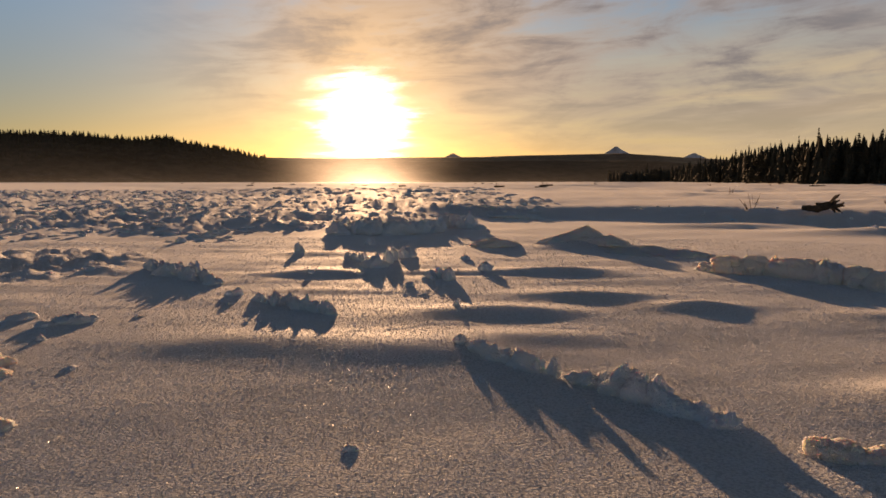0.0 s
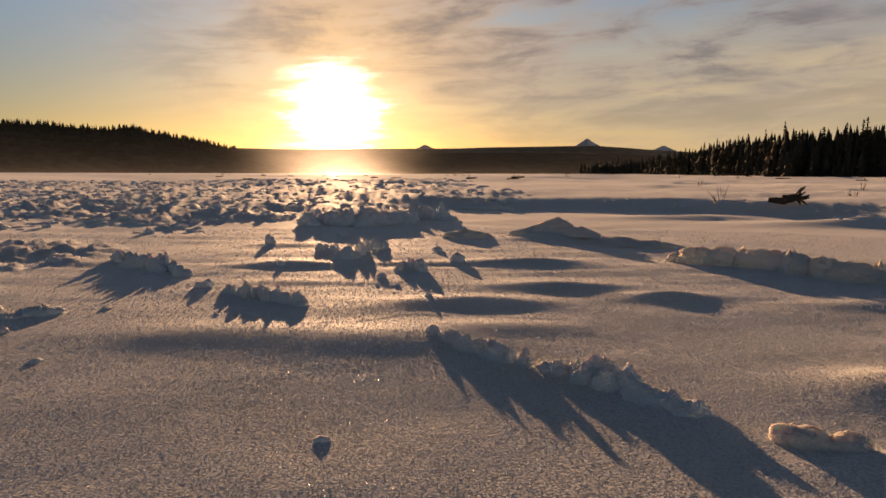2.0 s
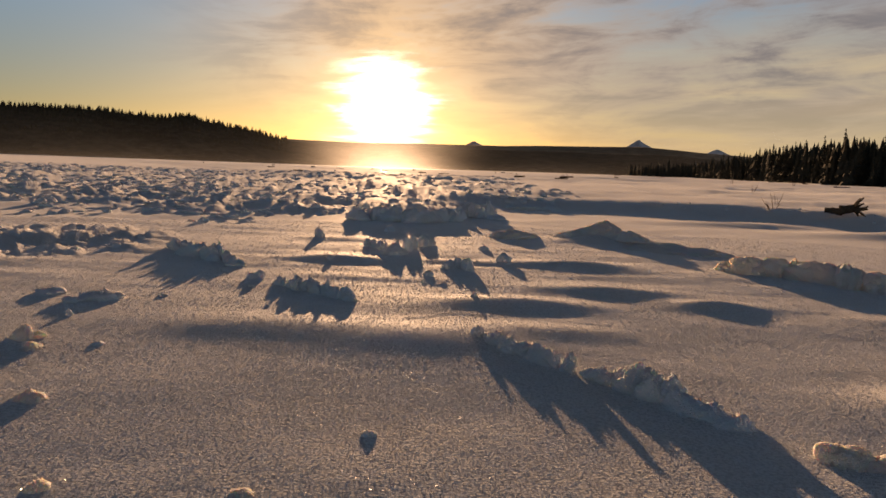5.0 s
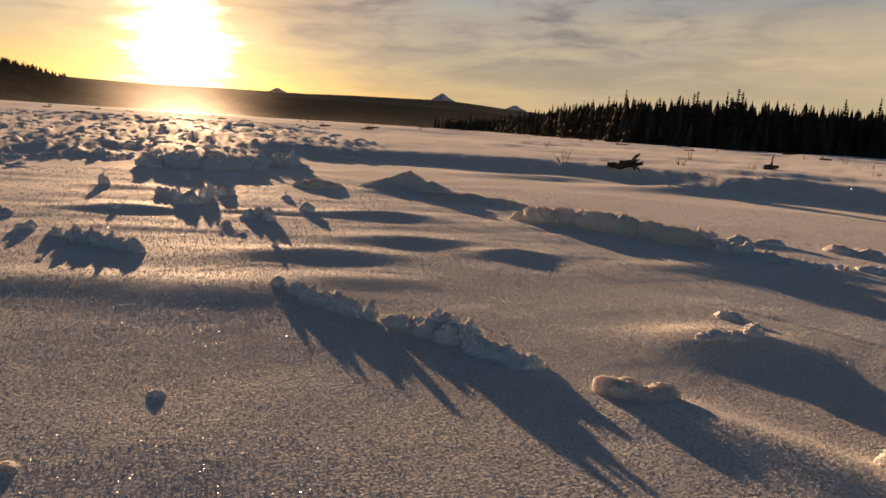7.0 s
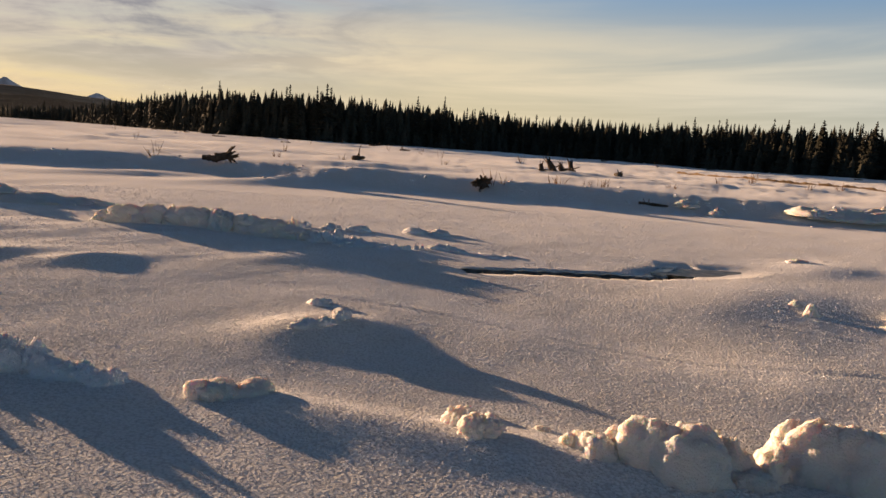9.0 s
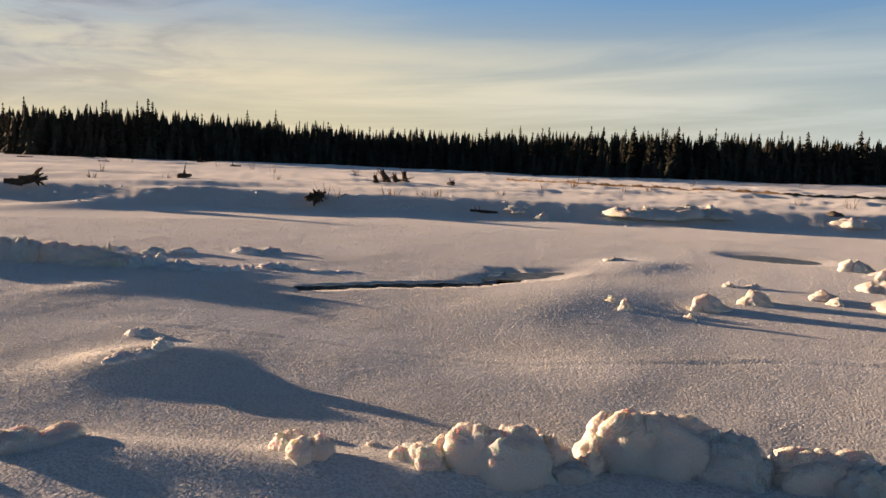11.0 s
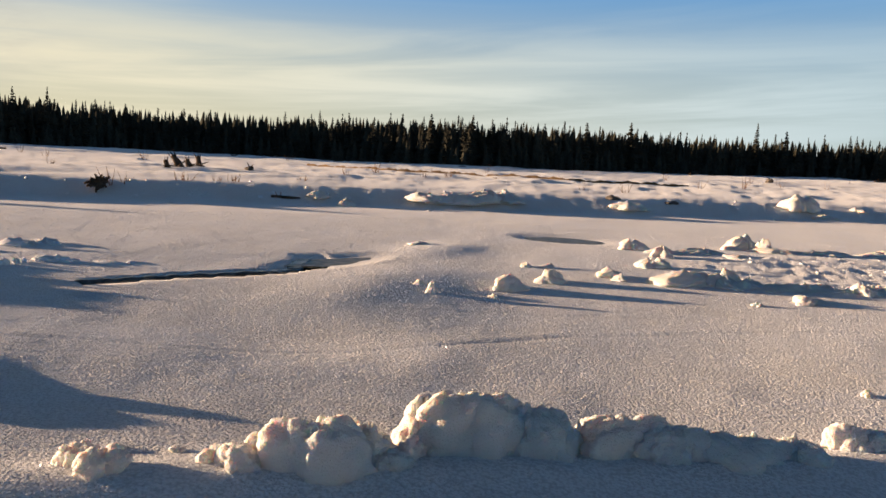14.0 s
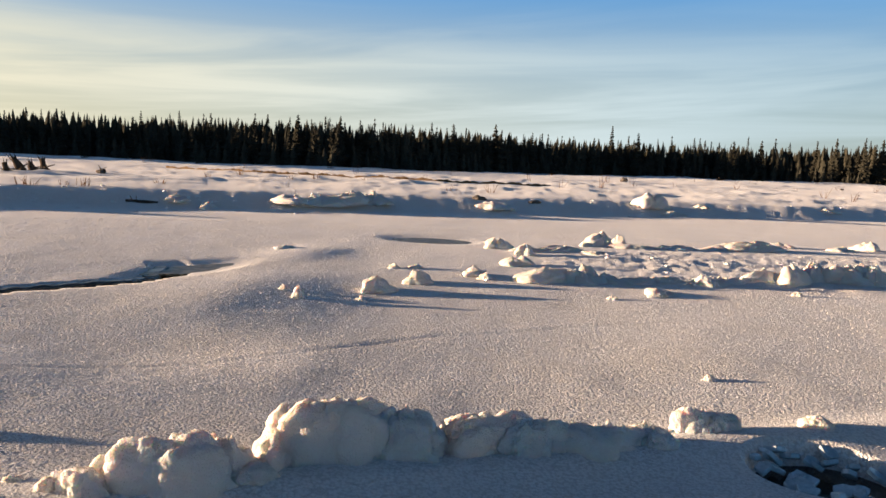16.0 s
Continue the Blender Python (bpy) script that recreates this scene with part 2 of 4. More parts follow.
def water_material():
    m, N = material("black_water")
    pos = N.add("ShaderNodeNewGeometry").outputs["Position"]
    a = N.noise(pos, 5.0, 3.0).outputs["Fac"]
    nrm = N.add("ShaderNodeBump", {"Strength": 0.06, "Distance": 0.02, "Height": a}).outputs[0]
    col = N.mix(N.rng(N.noise(pos, 3.0, 4.0).outputs["Fac"], 0.4, 0.65), (0.012, 0.012, 0.010), (0.07, 0.055, 0.035))
    pr = N.add("ShaderNodeBsdfPrincipled", {"Base Color": col, "Roughness": 0.06, "IOR": 1.33, "Normal": nrm})
    finish(N, pr.outputs[0])
    return m


def glaze_material():
    m, N = material("glazed_ice")
    pos = N.add("ShaderNodeNewGeometry").outputs["Position"]
    a = N.noise(pos, 8.0, 4.0).outputs["Fac"]
    nrm = N.add("ShaderNodeBump", {"Strength": 0.15, "Distance": 0.02, "Height": a}).outputs[0]
    col = N.mix(N.rng(a, 0.35, 0.65), (0.045, 0.038, 0.022), (0.20, 0.17, 0.115))
    pr = N.add("ShaderNodeBsdfPrincipled", {"Base Color": col, "Roughness": 0.42, "IOR": 1.31, "Normal": nrm})
    finish(N, pr.outputs[0])
    return m


WATER, GLAZE = water_material(), glaze_material()


# ---- the ground: one sheet of snow over river ice ----
def vnoise(x, y, seed=0):
    """Smooth value noise between 0 and 1 over arrays."""
    xi, yi = np.floor(x).astype(np.int64), np.floor(y).astype(np.int64)
    fx, fy = x - xi, y - yi
    fx, fy = fx * fx * (3 - 2 * fx), fy * fy * (3 - 2 * fy)

    def h(a, b):
        v = (a * 374761393 + b * 668265263 + seed * 974634777) & 0xFFFFFFFF
        v = ((v ^ (v >> 13)) * 1274126177) & 0xFFFFFFFF
        return ((v ^ (v >> 16)) & 0xFFFFFF) / 16777215.0

    return (h(xi, yi) * (1 - fx) + h(xi + 1, yi) * fx) * (1 - fy) + (h(xi, yi + 1) * (1 - fx) + h(xi + 1, yi + 1) * fx) * fy


def fbm(x, y, seed=0, octaves=4, gain=0.5):
    total, amp, norm = 0.0, 1.0, 0.0
    for k in range(octaves):
        total = total + amp * vnoise(x * 2.03**k + 17.3 * k, y * 2.03**k - 9.1 * k, seed + k)
        norm += amp
        amp *= gain
    return total / norm - 0.5


def sstep(a, b, v):
    f = np.clip((v - a) / (b - a), 0, 1)
    return f * f * (3 - 2 * f)


def to_line(x, y, pts):
    """Distance from a broken line, side of it (right of its way: plus), and how far along it (0 to 1)."""
    best = np.full(np.shape(x), 1e9)
    side, along = np.zeros(np.shape(x)), np.zeros(np.shape(x))
    n = len(pts) - 1
    for k in range(n):
        (ax, ay), (bx, by) = pts[k], pts[k + 1]
        ux, uy = bx - ax, by - ay
        f = np.clip(((x - ax) * ux + (y - ay) * uy) / (ux * ux + uy * uy), 0, 1)
        dx, dy = x - ax - f * ux, y - ay - f * uy
        dd = np.hypot(dx, dy)
        near = dd < best
        best = np.where(near, dd, best)
        side = np.where(near, np.sign(dx * uy - dy * ux), side)
        along = np.where(near, (k + f) / n, along)
    return best, side, along


BANK = [(-420, 620), (-120, 260), (-30, 110), (-7, 48), (-1.5, 31), (6.7, 29), (10.5, 26.2), (14, 21), (18.3, 16.5), (21.5, 11.5), (25.3, 5.5),
        (32, -3.5), (38.6, -13.5), (48, -28), (60, -50), (70, -120), (-60, -400)]
CRACK = [(6.75, 6.82), (7.2, 6.50), (7.7, 6.2), (8.25, 5.8), (8.75, 5.46), (9.35, 5.45), (10.1, 5.75), (10.7, 6.35)]
POOL = (10.05, 5.45)
SEAM = [(4.2, 6.3), (4.86, 4.86), (5.27, 3.72), (5.77, 2.87), (6.48, 2.15), (7.23, 1.32), (7.91, 0.4), (8.73, -0.9), (9.6, -3.0)]
SEAM_B = [(7.4, 3.2), (8.0, 1.9), (8.6, 0.7), (9.3, -0.9), (10.2, -3.2)]
SEAM_C = [(-0.8, 7.21), (-0.48, 7.21), (-0.11, 7.56), (0.57, 7.51), (1.11, 7.4), (1.64, 7.29), (1.87, 6.93), (1.94, 6.11)]
FRONT = [(2.3, 3.6), (2.8, 2.75), (3.3, 2.0), (3.8, 1.2), (4.25, 0.3), (4.8, -0.6), (5.3, -1.6), (5.9, -3.2)]
MOUNDS = [  # place, half widths across and along, height
    (0.60, 8.42, 0.85, 0.38, 0.070), (1.79, 9.62, 0.85, 0.40, 0.062), (1.96, 12.15, 1.05, 0.48, 0.078), (2.95, 8.75, 0.42, 0.26, 0.075),
    (-1.97, 12.0, 0.70, 0.40, 0.060), (-1.75, 6.75, 1.05, 0.50, 0.026), (-0.25, 6.55, 0.95, 0.55, 0.040), (3.44, 4.93, 0.50, 0.42, 0.125),
    (8.7, 4.1, 1.7, 0.95, 0.050), (12.6, 4.7, 1.1, 0.65, 0.050), (0.9, 7.0, 0.8, 0.35, 0.030), (5.1, 8.2, 0.9, 0.4, 0.03),
    (-2.6, 15.2, 1.0, 0.4, 0.05), (14.0, 21.5, 3.5, 1.0, 0.22), (9.0, 24.5, 2.6, 0.8, 0.12), (3.2, 16.9, 0.9, 0.5, 0.16),
]


def height(x, y):
    x, y = np.asarray(x, float), np.asarray(y, float)
    r = np.hypot(x, y)
    z = (0.05 - 0.025 * sstep(4, 8, x)) * fbm(x / 3.1, y / 2.3, 3, 3) + 0.009 * fbm(x / 0.75, y / 0.55, 9, 3)
    for mx, my, sx, sy, h in MOUNDS:
        z = z + h * np.exp(-(((x - mx) / sx) ** 2 + ((y - my) / sy) ** 2))
    # raised snow under the nearest row of lumps
    d, side, _ = to_line(x, y, FRONT)
    z = z + 0.055 * np.exp(-((d / 0.26) ** 2))
    # thin seams in the ice
    for pts, deep in ((SEAM, 0.005), (SEAM_B, 0.004), (SEAM_C, 0.0035)):
        d, side, _ = to_line(x + 0.09 * fbm(x * 1.7, y * 1.7, 31, 2), y + 0.3 * fbm(x * 1.1, y * 1.1, 32, 3), pts)
        z = z + deep * (np.where(side < 0, 1.0, 0.1) * np.exp(-((d / 0.14) ** 2)) - 1.1 * np.exp(-((d / 0.055) ** 2)))
    # broken crust over moving water
    wx, wy = x + 0.05 * fbm(x * 2.6, y * 2.6, 41, 3), y + 0.05 * fbm(x * 2.6, y * 2.6, 42, 3)
    d, side, along = to_line(wx, wy, CRACK)
    wide = 0.10 + 0.05 * sstep(0.0, 0.4, along) + 0.07 * sstep(0.55, 0.8, along)
    z = z - 0.16 * sstep(1.35, 0.95, d / wide) * sstep(0.0, 0.06, along) * sstep(0.98, 0.80, along)
    u, v = (wx - POOL[0]) / 0.95, (wy - POOL[1]) / 0.42
    z = z - 0.035 * sstep(1.6, 0.8, np.hypot(u + 0.35 * v, v))
    # trough added before the snow wall to draw out its long shadow
    z = z - 0.10 * np.exp(-(((x - 5.9) / 0.8) ** 2)) * sstep(9.2, 6.8, y) * sstep(2.0, 3.8, y)
    # the ice sags between the crack and the nearest row of lumps
    z = z - 0.035 * sstep(4.0, 1.6, y - 0.12 * (x - 6)) * sstep(-1.6, 0.8, y) * sstep(4.3, 5.4, x) * sstep(10.8, 8.6, x)
    # sunk wet patch further out
    z = z - 0.05 * sstep(1.3, 0.6, np.hypot((x - 16.3) / 0.75, (y - 3.35) / 1.05))
    # hole broken through beside the nearest row
    z = z - 0.20 * sstep(1.15, 0.85, np.hypot((wx - 4.62) / 0.34, (wy + 1.22) / 0.38))
    # pushed-up ice on the one side
    rub = sstep(0.0, 7.0, y - (17.5 + 0.55 * np.abs(x + 8.5) + 0.10 * np.maximum(x + 4, 0) ** 2)) * sstep(9, -3, x) * sstep(170, 90, y)
    rub = np.maximum(rub, 0.8 * sstep(1.3, 0.6, np.hypot((x + 7.6) / 2.1, (y - 12.9) / 2.7)))
    z = z + rub * (0.06 + 0.50 * fbm(x / 2.2, y / 1.8, 51, 4, 0.6) + 0.55 * np.abs(fbm(x / 0.5, y / 0.7, 57, 4, 0.6)))
    # wind ripples
    z = z + 0.035 * sstep(7, 12, r) * sstep(9, 4, x) * fbm(x / 1.5, y / 0.42, 13, 2)
    # the rough floe with its rim
    floe = sstep(1.2, 0.8, np.hypot((x - 14.4 + 0.25 * (y + 3.0)) / 2.6, (y + 3.4) / 4.2))
    z = z + floe * (0.02 + 0.07 * fbm(x / 0.22, y / 0.22, 61, 3, 0.6))
    # the bank and the flood plain behind it
    bx, by = x + 2.6 * fbm(x / 4.5, y / 4.5, 71, 5, 0.6), y + 2.6 * fbm(x / 4.5, y / 4.5, 72, 5, 0.6)
    d, side, along = to_line(bx, by, BANK)
    inland = np.where(side < 0, d, -d)
    low = sstep(-8, 14, x)
    z = z + sstep(-0.1, 2.3, inland) * (0.20 + 0.28 * low) + sstep(1.0, 9.0, inland) * 0.12
    plain = sstep(1.0, 6.0, inland)
    z = z + plain * (0.22 * fbm(x / 5.0, y / 3.2, 81, 4) * (0.4 + 0.6 * low) + 0.07 * fbm(x / 1.3, y / 0.9, 82, 4, 0.6))
    z = z + 0.16 * np.exp(-((inland - 0.8) / 1.1) ** 2) * fbm(x / 0.8, y / 0.6, 84, 4, 0.6)
    z = z + sstep(25, 150, inland) * sstep(60, -60, y) * sstep(20, 60, x) * 1.2 + sstep(20, 140, inland) * sstep(20, 60, x) * 0.35
    streaks = 0.30 * sstep(22, 40, r) * sstep(130, 60, r) * fbm(x / 8.0, y / 2.0, 85, 3, 0.6) + 0.9 * sstep(60, 110, r) * sstep(500, 250, r) * fbm(x / 26.0, y / 11.0, 86, 3, 0.6)
    z = z + plain * streaks
    z = z + 0.5 * plain * sstep(40, 200, r) * fbm(x / 21.0, y / 17.0, 83, 3)
    return z


def H(x, y):
    return float(height(np.array([x]), np.array([y]))[0])


def mesh_from(name, verts, faces, smooth=True):
    """A mesh from arrays: verts n x 3, faces n x 3 or n x 4."""
    me = bpy.data.meshes.new(name)
    verts, faces = np.asarray(verts, np.float32), np.asarray(faces, np.int32)
    k = faces.shape[1]
    me.vertices.add(len(verts))
    me.vertices.foreach_set("co", verts.ravel())
    me.loops.add(faces.size)
    me.loops.foreach_set("vertex_index", faces.ravel())
    me.polygons.add(len(faces))
    me.polygons.foreach_set("loop_start", np.arange(0, faces.size, k, dtype=np.int32))
    me.polygons.foreach_set("loop_total", np.full(len(faces), k, dtype=np.int32))
    me.polygons.foreach_set("use_smooth", np.full(len(faces), smooth, dtype=bool))
    me.update(calc_edges=True)
    me.validate()
    return me


def grid_faces(rows, cols, wrap=False):
    a = np.arange(rows * cols).reshape(rows, cols)
    b = np.roll(a, -1, axis=1) if wrap else a[:, 1:]
    a = a if wrap else a[:, :-1]
    return np.stack([a[:-1], b[:-1], b[1:], a[1:]], -1).reshape(-1, 4)


def build_ground():
    az = np.radians(np.r_[np.arange(-40, 122, 0.16), np.arange(122, 320, 2.0)])
    rs, r = [0.02, 0.5, 1.0, 1.4], 1.7
    while r < 70:
        rs.append(r)
        r += max(0.010, r * r / 1940 * 2.3)
    rs += list(np.r_[np.geomspace(72, 420, 90), np.geomspace(440, 4800, 30)])
    rs = np.array(rs)
    R, A = np.meshgrid(rs, az, indexing="ij")
    x, y = 0.2 + R * np.sin(A), 0.1 + R * np.cos(A)
    z = height(x, y)
    z = np.where(R > 900, z * 0.3, z)
    ob = new("ground", mesh_from("ground", np.stack([x, y, z], -1).reshape(-1, 3), grid_faces(*R.shape, wrap=True)[:, ::-1]))
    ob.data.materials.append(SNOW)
    tagged(ob, "frost-covered snow over river ice with low drifts", "snow ground", kind="structure")


build_ground()


def build_frost():
    """Upright hoar crystals over the near snow, thinner and larger further out."""
    rs = np.random.RandomState(19)
    X, Y, S = [], [], []
    for r0, r1, per, size in ((1.6, 3.2, 3600, 0.0080), (3.2, 5.2, 2600, 0.0095), (5.2, 8.0, 1350, 0.013), (8.0, 12.0, 560, 0.017), (12.0, 20.0, 130, 0.024)):
        n = int(per * 0.5 * radians(156) * (r1 * r1 - r0 * r0))
        r = np.sqrt(rs.uniform(r0 * r0, r1 * r1, n))
        a = np.radians(rs.uniform(-37, 119, n))
        X.append(0.2 + r * np.sin(a))
        Y.append(0.1 + r * np.cos(a))
        S.append(size * rs.uniform(0.6, 1.25, n))
    x, y, s = np.concatenate(X), np.concatenate(Y), np.concatenate(S)
    keep = (fbm(x / 0.5, y / 0.5, 33, 2) > -0.42) & (np.hypot((x - 4.62) / 0.45, (y + 1.22) / 0.5) > 1) & (to_line(x, y, CRACK)[0] > 0.3) & (np.hypot((x - 10.2) / 1.1, (y - 5.42) / 0.6) > 1)
    x, y, s = x[keep], y[keep], s[keep]
    z, n = height(x, y), len(x)
    turn, tall = rs.uniform(0, 6.28, n), s * rs.uniform(0.26, 0.62, n) * (1 - 0.32 * sstep(62, 84, np.degrees(np.arctan2(x, y))))
    V = np.zeros((n, 4, 3))
    for k in range(3):
        w = turn + k * 2.0944 + rs.uniform(-0.5, 0.5, n)
        V[:, k] = np.stack([x + s * 0.62 * np.cos(w), y + s * 0.62 * np.sin(w), z - 0.15 * s], -1)
    V[:, 3] = np.stack([x + s * rs.uniform(-0.45, 0.45, n), y + s * rs.uniform(-0.45, 0.45, n), z + tall], -1)
    F = (np.arange(n)[:, None, None] * 4 + np.array([[0, 1, 3], [1, 2, 3], [2, 0, 3]])[None]).reshape(-1, 3)
    ob = new("hoar_frost", mesh_from("hoar_frost", V.reshape(-1, 3), F, smooth=False))
    ob.data.materials.append(SNOW_FROST)
    tagged(ob, "close cover of hoar frost crystals on the snow", "frost", kind="stuff")


build_frost()


def sheet(name, label, category, cx, cy, rx, ry, z, mat, turn=0.0, seed=0, kind="structure"):
    """A flat, uneven-edged sheet of water or ice, as a thin slab."""
    bm = bmesh.new()
    rnd = random.Random(seed)
    ring = []
    for k in range(40):
        a = k / 40 * math.tau
        f = 1 + 0.10 * math.sin(2 * a + seed) + 0.08 * math.sin(5 * a + 2 * seed) + rnd.uniform(-0.04, 0.04)
        px, py = rx * f * math.cos(a), ry * f * math.sin(a)
        ring.append(bm.verts.new((px, py, 0.0)))
    face = bm.faces.new(ring)
    ext = bmesh.ops.extrude_face_region(bm, geom=[face])
    bmesh.ops.translate(bm, verts=[v for v in ext["geom"] if isinstance(v, bmesh.types.BMVert)], vec=(0, 0, -0.03))
    bmesh.ops.recalc_face_normals(bm, faces=bm.faces)
    me = bpy.data.meshes.new(name)
    bm.to_mesh(me)
    bm.free()
    me.materials.append(mat)
    ob = new(name, me)
    ob.matrix_basis = pose(cx, cy, z, 0, 0, turn)
    return tagged(ob, label, category, kind=kind)


sheet("water", "dark open water in a broken ice crack", "water", 8.65, 5.85, 2.2, 0.62, -0.085, WATER, -18, 1)
sheet("water_pool", "thin brownish ice over a pool at the crack end", "ice", 10.2, 5.42, 0.95, 0.34, H(10.1, 5.45) + 0.010, GLAZE, -30, 5)


def ice_edge():
    """The dark edge of the crust on the far side of the crack: a low standing wall."""
    n = 120
    V = []
    pts = [Vector((a, b, 0)) for a, b in CRACK[:-1]]
    for k in range(n):
        f = k / (n - 1) * (len(pts) - 1.001)
        i = int(f)
        p = pts[i].lerp(pts[i + 1], f - i)
        t = (pts[i + 1] - pts[i]).normalized()
        out = Vector((-t.y, t.x, 0))
        wob = 0.012 * math.sin(k * 0.31) + 0.008 * math.sin(k * 0.83 + 1) + 0.006 * math.sin(k * 2.1)
        q = p + out * (0.07 + wob)
        top = H(q.x + 0.3 * out.x, q.y + 0.3 * out.y) - 0.004 + 0.006 * math.sin(k * 0.7)
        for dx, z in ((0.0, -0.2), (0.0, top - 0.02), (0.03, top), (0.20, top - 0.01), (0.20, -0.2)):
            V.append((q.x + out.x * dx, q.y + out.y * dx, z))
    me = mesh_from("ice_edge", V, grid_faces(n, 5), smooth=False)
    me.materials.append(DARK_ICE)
    tagged(new("ice_edge", me), "dark broken edge of river ice", "ice edge", kind="structure")


ice_edge()
sheet("water_hole", "dark water in a broken ice hole", "water", 4.62, -1.22, 0.42, 0.46, -0.10, WATER, 0, 2)
sheet("wet_ice", "olive-grey wet ice patch in the snow", "ice", 16.3, 3.35, 0.75, 1.15, H(16.3, 3.35) + 0.012, GLAZE, 12, 3)


# ---- hills, mountains and forest ----
def ridge_mesh(name, dist, prof, depth, rough, seed, step=0.24):
    """A range of hills along a bearing: prof gives (bearing in degrees, top in degrees above the horizon)."""
    az = np.arange(prof[0][0], prof[-1][0], step)
    top = np.interp(az, [p[0] for p in prof], [p[1] for p in prof])
    rows = np.linspace(0, 1, 26)
    V = []
    for f in rows:
        rr = dist * (1 + depth * (f - 0.75))
        shape = (f / 0.75) ** 0.92 if f <= 0.75 else 1 - 0.6 * ((f - 0.75) / 0.25) ** 2
        h = np.tan(np.radians(top)) * dist * shape
        n = fbm(az * 1.3 + seed, np.full_like(az, f * 6.0), seed, 4, 0.55) * rough * dist * (0.3 + shape) * (1 if f < 0.72 or f > 0.8 else 0.35)
        a = np.radians(az)
        V.append(np.stack([rr * np.sin(a), rr * np.cos(a), h + n * (f > 0.02) - 2.0 * (f < 0.02)], -1))
    V = np.array(V)
    return mesh_from(name, V.reshape(-1, 3), grid_faces(len(rows), len(az)))


def structure(name, me, mat, label, category):
    me.materials.append(mat)
    return tagged(new(name, me), label, category, kind="structure")


hill_prof = [(-60, 2.6), (-48, 3.0), (-38, 3.2), (-30.8, 3.12), (-28, 3.2), (-25.8, 3.15), (-22.6, 2.9), (-20.7, 3.08), (-18.5, 2.6), (-16.5, 2.3), (-14.2, 1.74), (-12, 1.58), (-4, 1.55), (6, 1.6), (14, 1.55), (20, 1.2), (40, 0.8), (80, 0.5), (130, 0.5)]
structure("wooded_hill", ridge_mesh("wooded_hill", 1500.0, hill_prof, 0.2, 0.0008, 5), HILL_WOOD, "dark spruce-covered hill beyond the river flats", "hill")
mid_prof = [(-24, 1.6), (-14, 1.80), (-8.4, 1.74), (-4.2, 1.84), (2.2, 1.88), (5, 1.98), (8.5, 2.03), (12.5, 2.1), (15, 1.92), (16.6, 1.78), (18, 1.7), (24, 1.3), (34, 1.0), (60, 0.8), (125, 0.8), (170, 1.2), (230, 1.4), (290, 1.5), (336, 1.6)]
structure("long_brown_hill", ridge_mesh("long_brown_hill", 3200.0, mid_prof, 0.35, 0.0006, 11), HILL_FAR, "long low brown hill on the horizon", "hill")


def fog_material():
    """Fine airborne ice: nearly clear, passing on the light of the low sun."""
    m, N = material("ice_fog")
    pos = N.add("ShaderNodeNewGeometry").outputs["Position"]
    z = N.add("ShaderNodeSeparateXYZ", {0: pos}).outputs[2]
    drift = N.noise(N.vec("MULTIPLY", pos, (1.0, 1.0, 4.0)).outputs[0], 0.006, 4.0, 0.55).outputs["Fac"]
    # mist at the hill foot, plus a faint veil added to lighten the hills
    low = N.math("ADD", N.math("MULTIPLY", N.math("POWER", 2.718, N.math("DIVIDE", z, -4.5)), 0.036), N.rng(z, 41.0, 4.0, 0.0, 0.0095))
    thin = N.math("MULTIPLY", low, N.rng(drift, 0.3, 0.7, 0.6, 1.35))
    glow = N.add("ShaderNodeBsdfTranslucent", {"Color": (0.95, 0.95, 0.95, 1)})
    ahead = N.add("ShaderNodeBsdfRefraction", {"Color": (1, 1, 1, 1), "Roughness": 0.75, "IOR": 1.15})
    both = N.add("ShaderNodeMixShader", {0: 0.5, 1: glow.outputs[0], 2: ahead.outputs[0]})
    clear = N.add("ShaderNodeBsdfTransparent")
    out = N.add("ShaderNodeMixShader", {0: thin, 1: clear.outputs[0], 2: both.outputs[0]})
    finish(N, out.outputs[0])
    return m


def ice_fog():
    az = np.radians(np.arange(-52, 44, 1.0))
    V = [np.stack([(565 + 5 * f) * np.sin(az), (565 + 5 * f) * np.cos(az), np.full_like(az, -1 + 42 * f)], -1) for f in np.linspace(0, 1, 9)]
    ob = new("ice_fog", mesh_from("ice_fog", np.array(V).reshape(-1, 3), grid_faces(9, len(az))))
    ob.data.materials.append(fog_material())
    tagged(ob, "thin sunlit ice fog over the far river flats", "fog", kind="stuff")


ice_fog()


def peak(name, az, el, dist, width, seed):
    """A far snowy mountain, four-ridged and craggy."""
    n = 48
    u, v = np.meshgrid(np.linspace(-1, 1, n), np.linspace(-1, 1, n), indexing="ij")
    h = math.tan(radians(el)) * dist
    s = np.clip(1 - np.abs(u) ** 0.9 * 0.75 - np.abs(v) * 0.75, 0, 1)
    z = h * (s + 0.16 * fbm(u * 3.0 + seed, v * 3.0, seed, 4) * (0.25 + (1 - s)) * (s > 0.02)) - 5
    w = math.tan(radians(width)) * dist
    me = mesh_from(name, np.stack([u * w, v * w * 0.35, z], -1).reshape(-1, 3), grid_faces(n, n), smooth=False)
    me.materials.append(ROCK)
    ob = new(name, me)
    a = radians(az)
    ob.matrix_basis = pose(dist * math.sin(a), dist * math.cos(a), 0, 0, 0, -az)
    return tagged(ob, "far snow-covered mountain peak above the hills", "mountain", "mountains on the horizon")


peak("mountain", 12.15, 2.78, 4500, 3.6, 1)
peak("mountain", 0.1, 2.27, 4550, 4.0, 7)
peak("mountain", 17.6, 2.20, 4550, 4.2, 12)
peak("mountain", 2.6, 2.02, 4600, 3.6, 15)


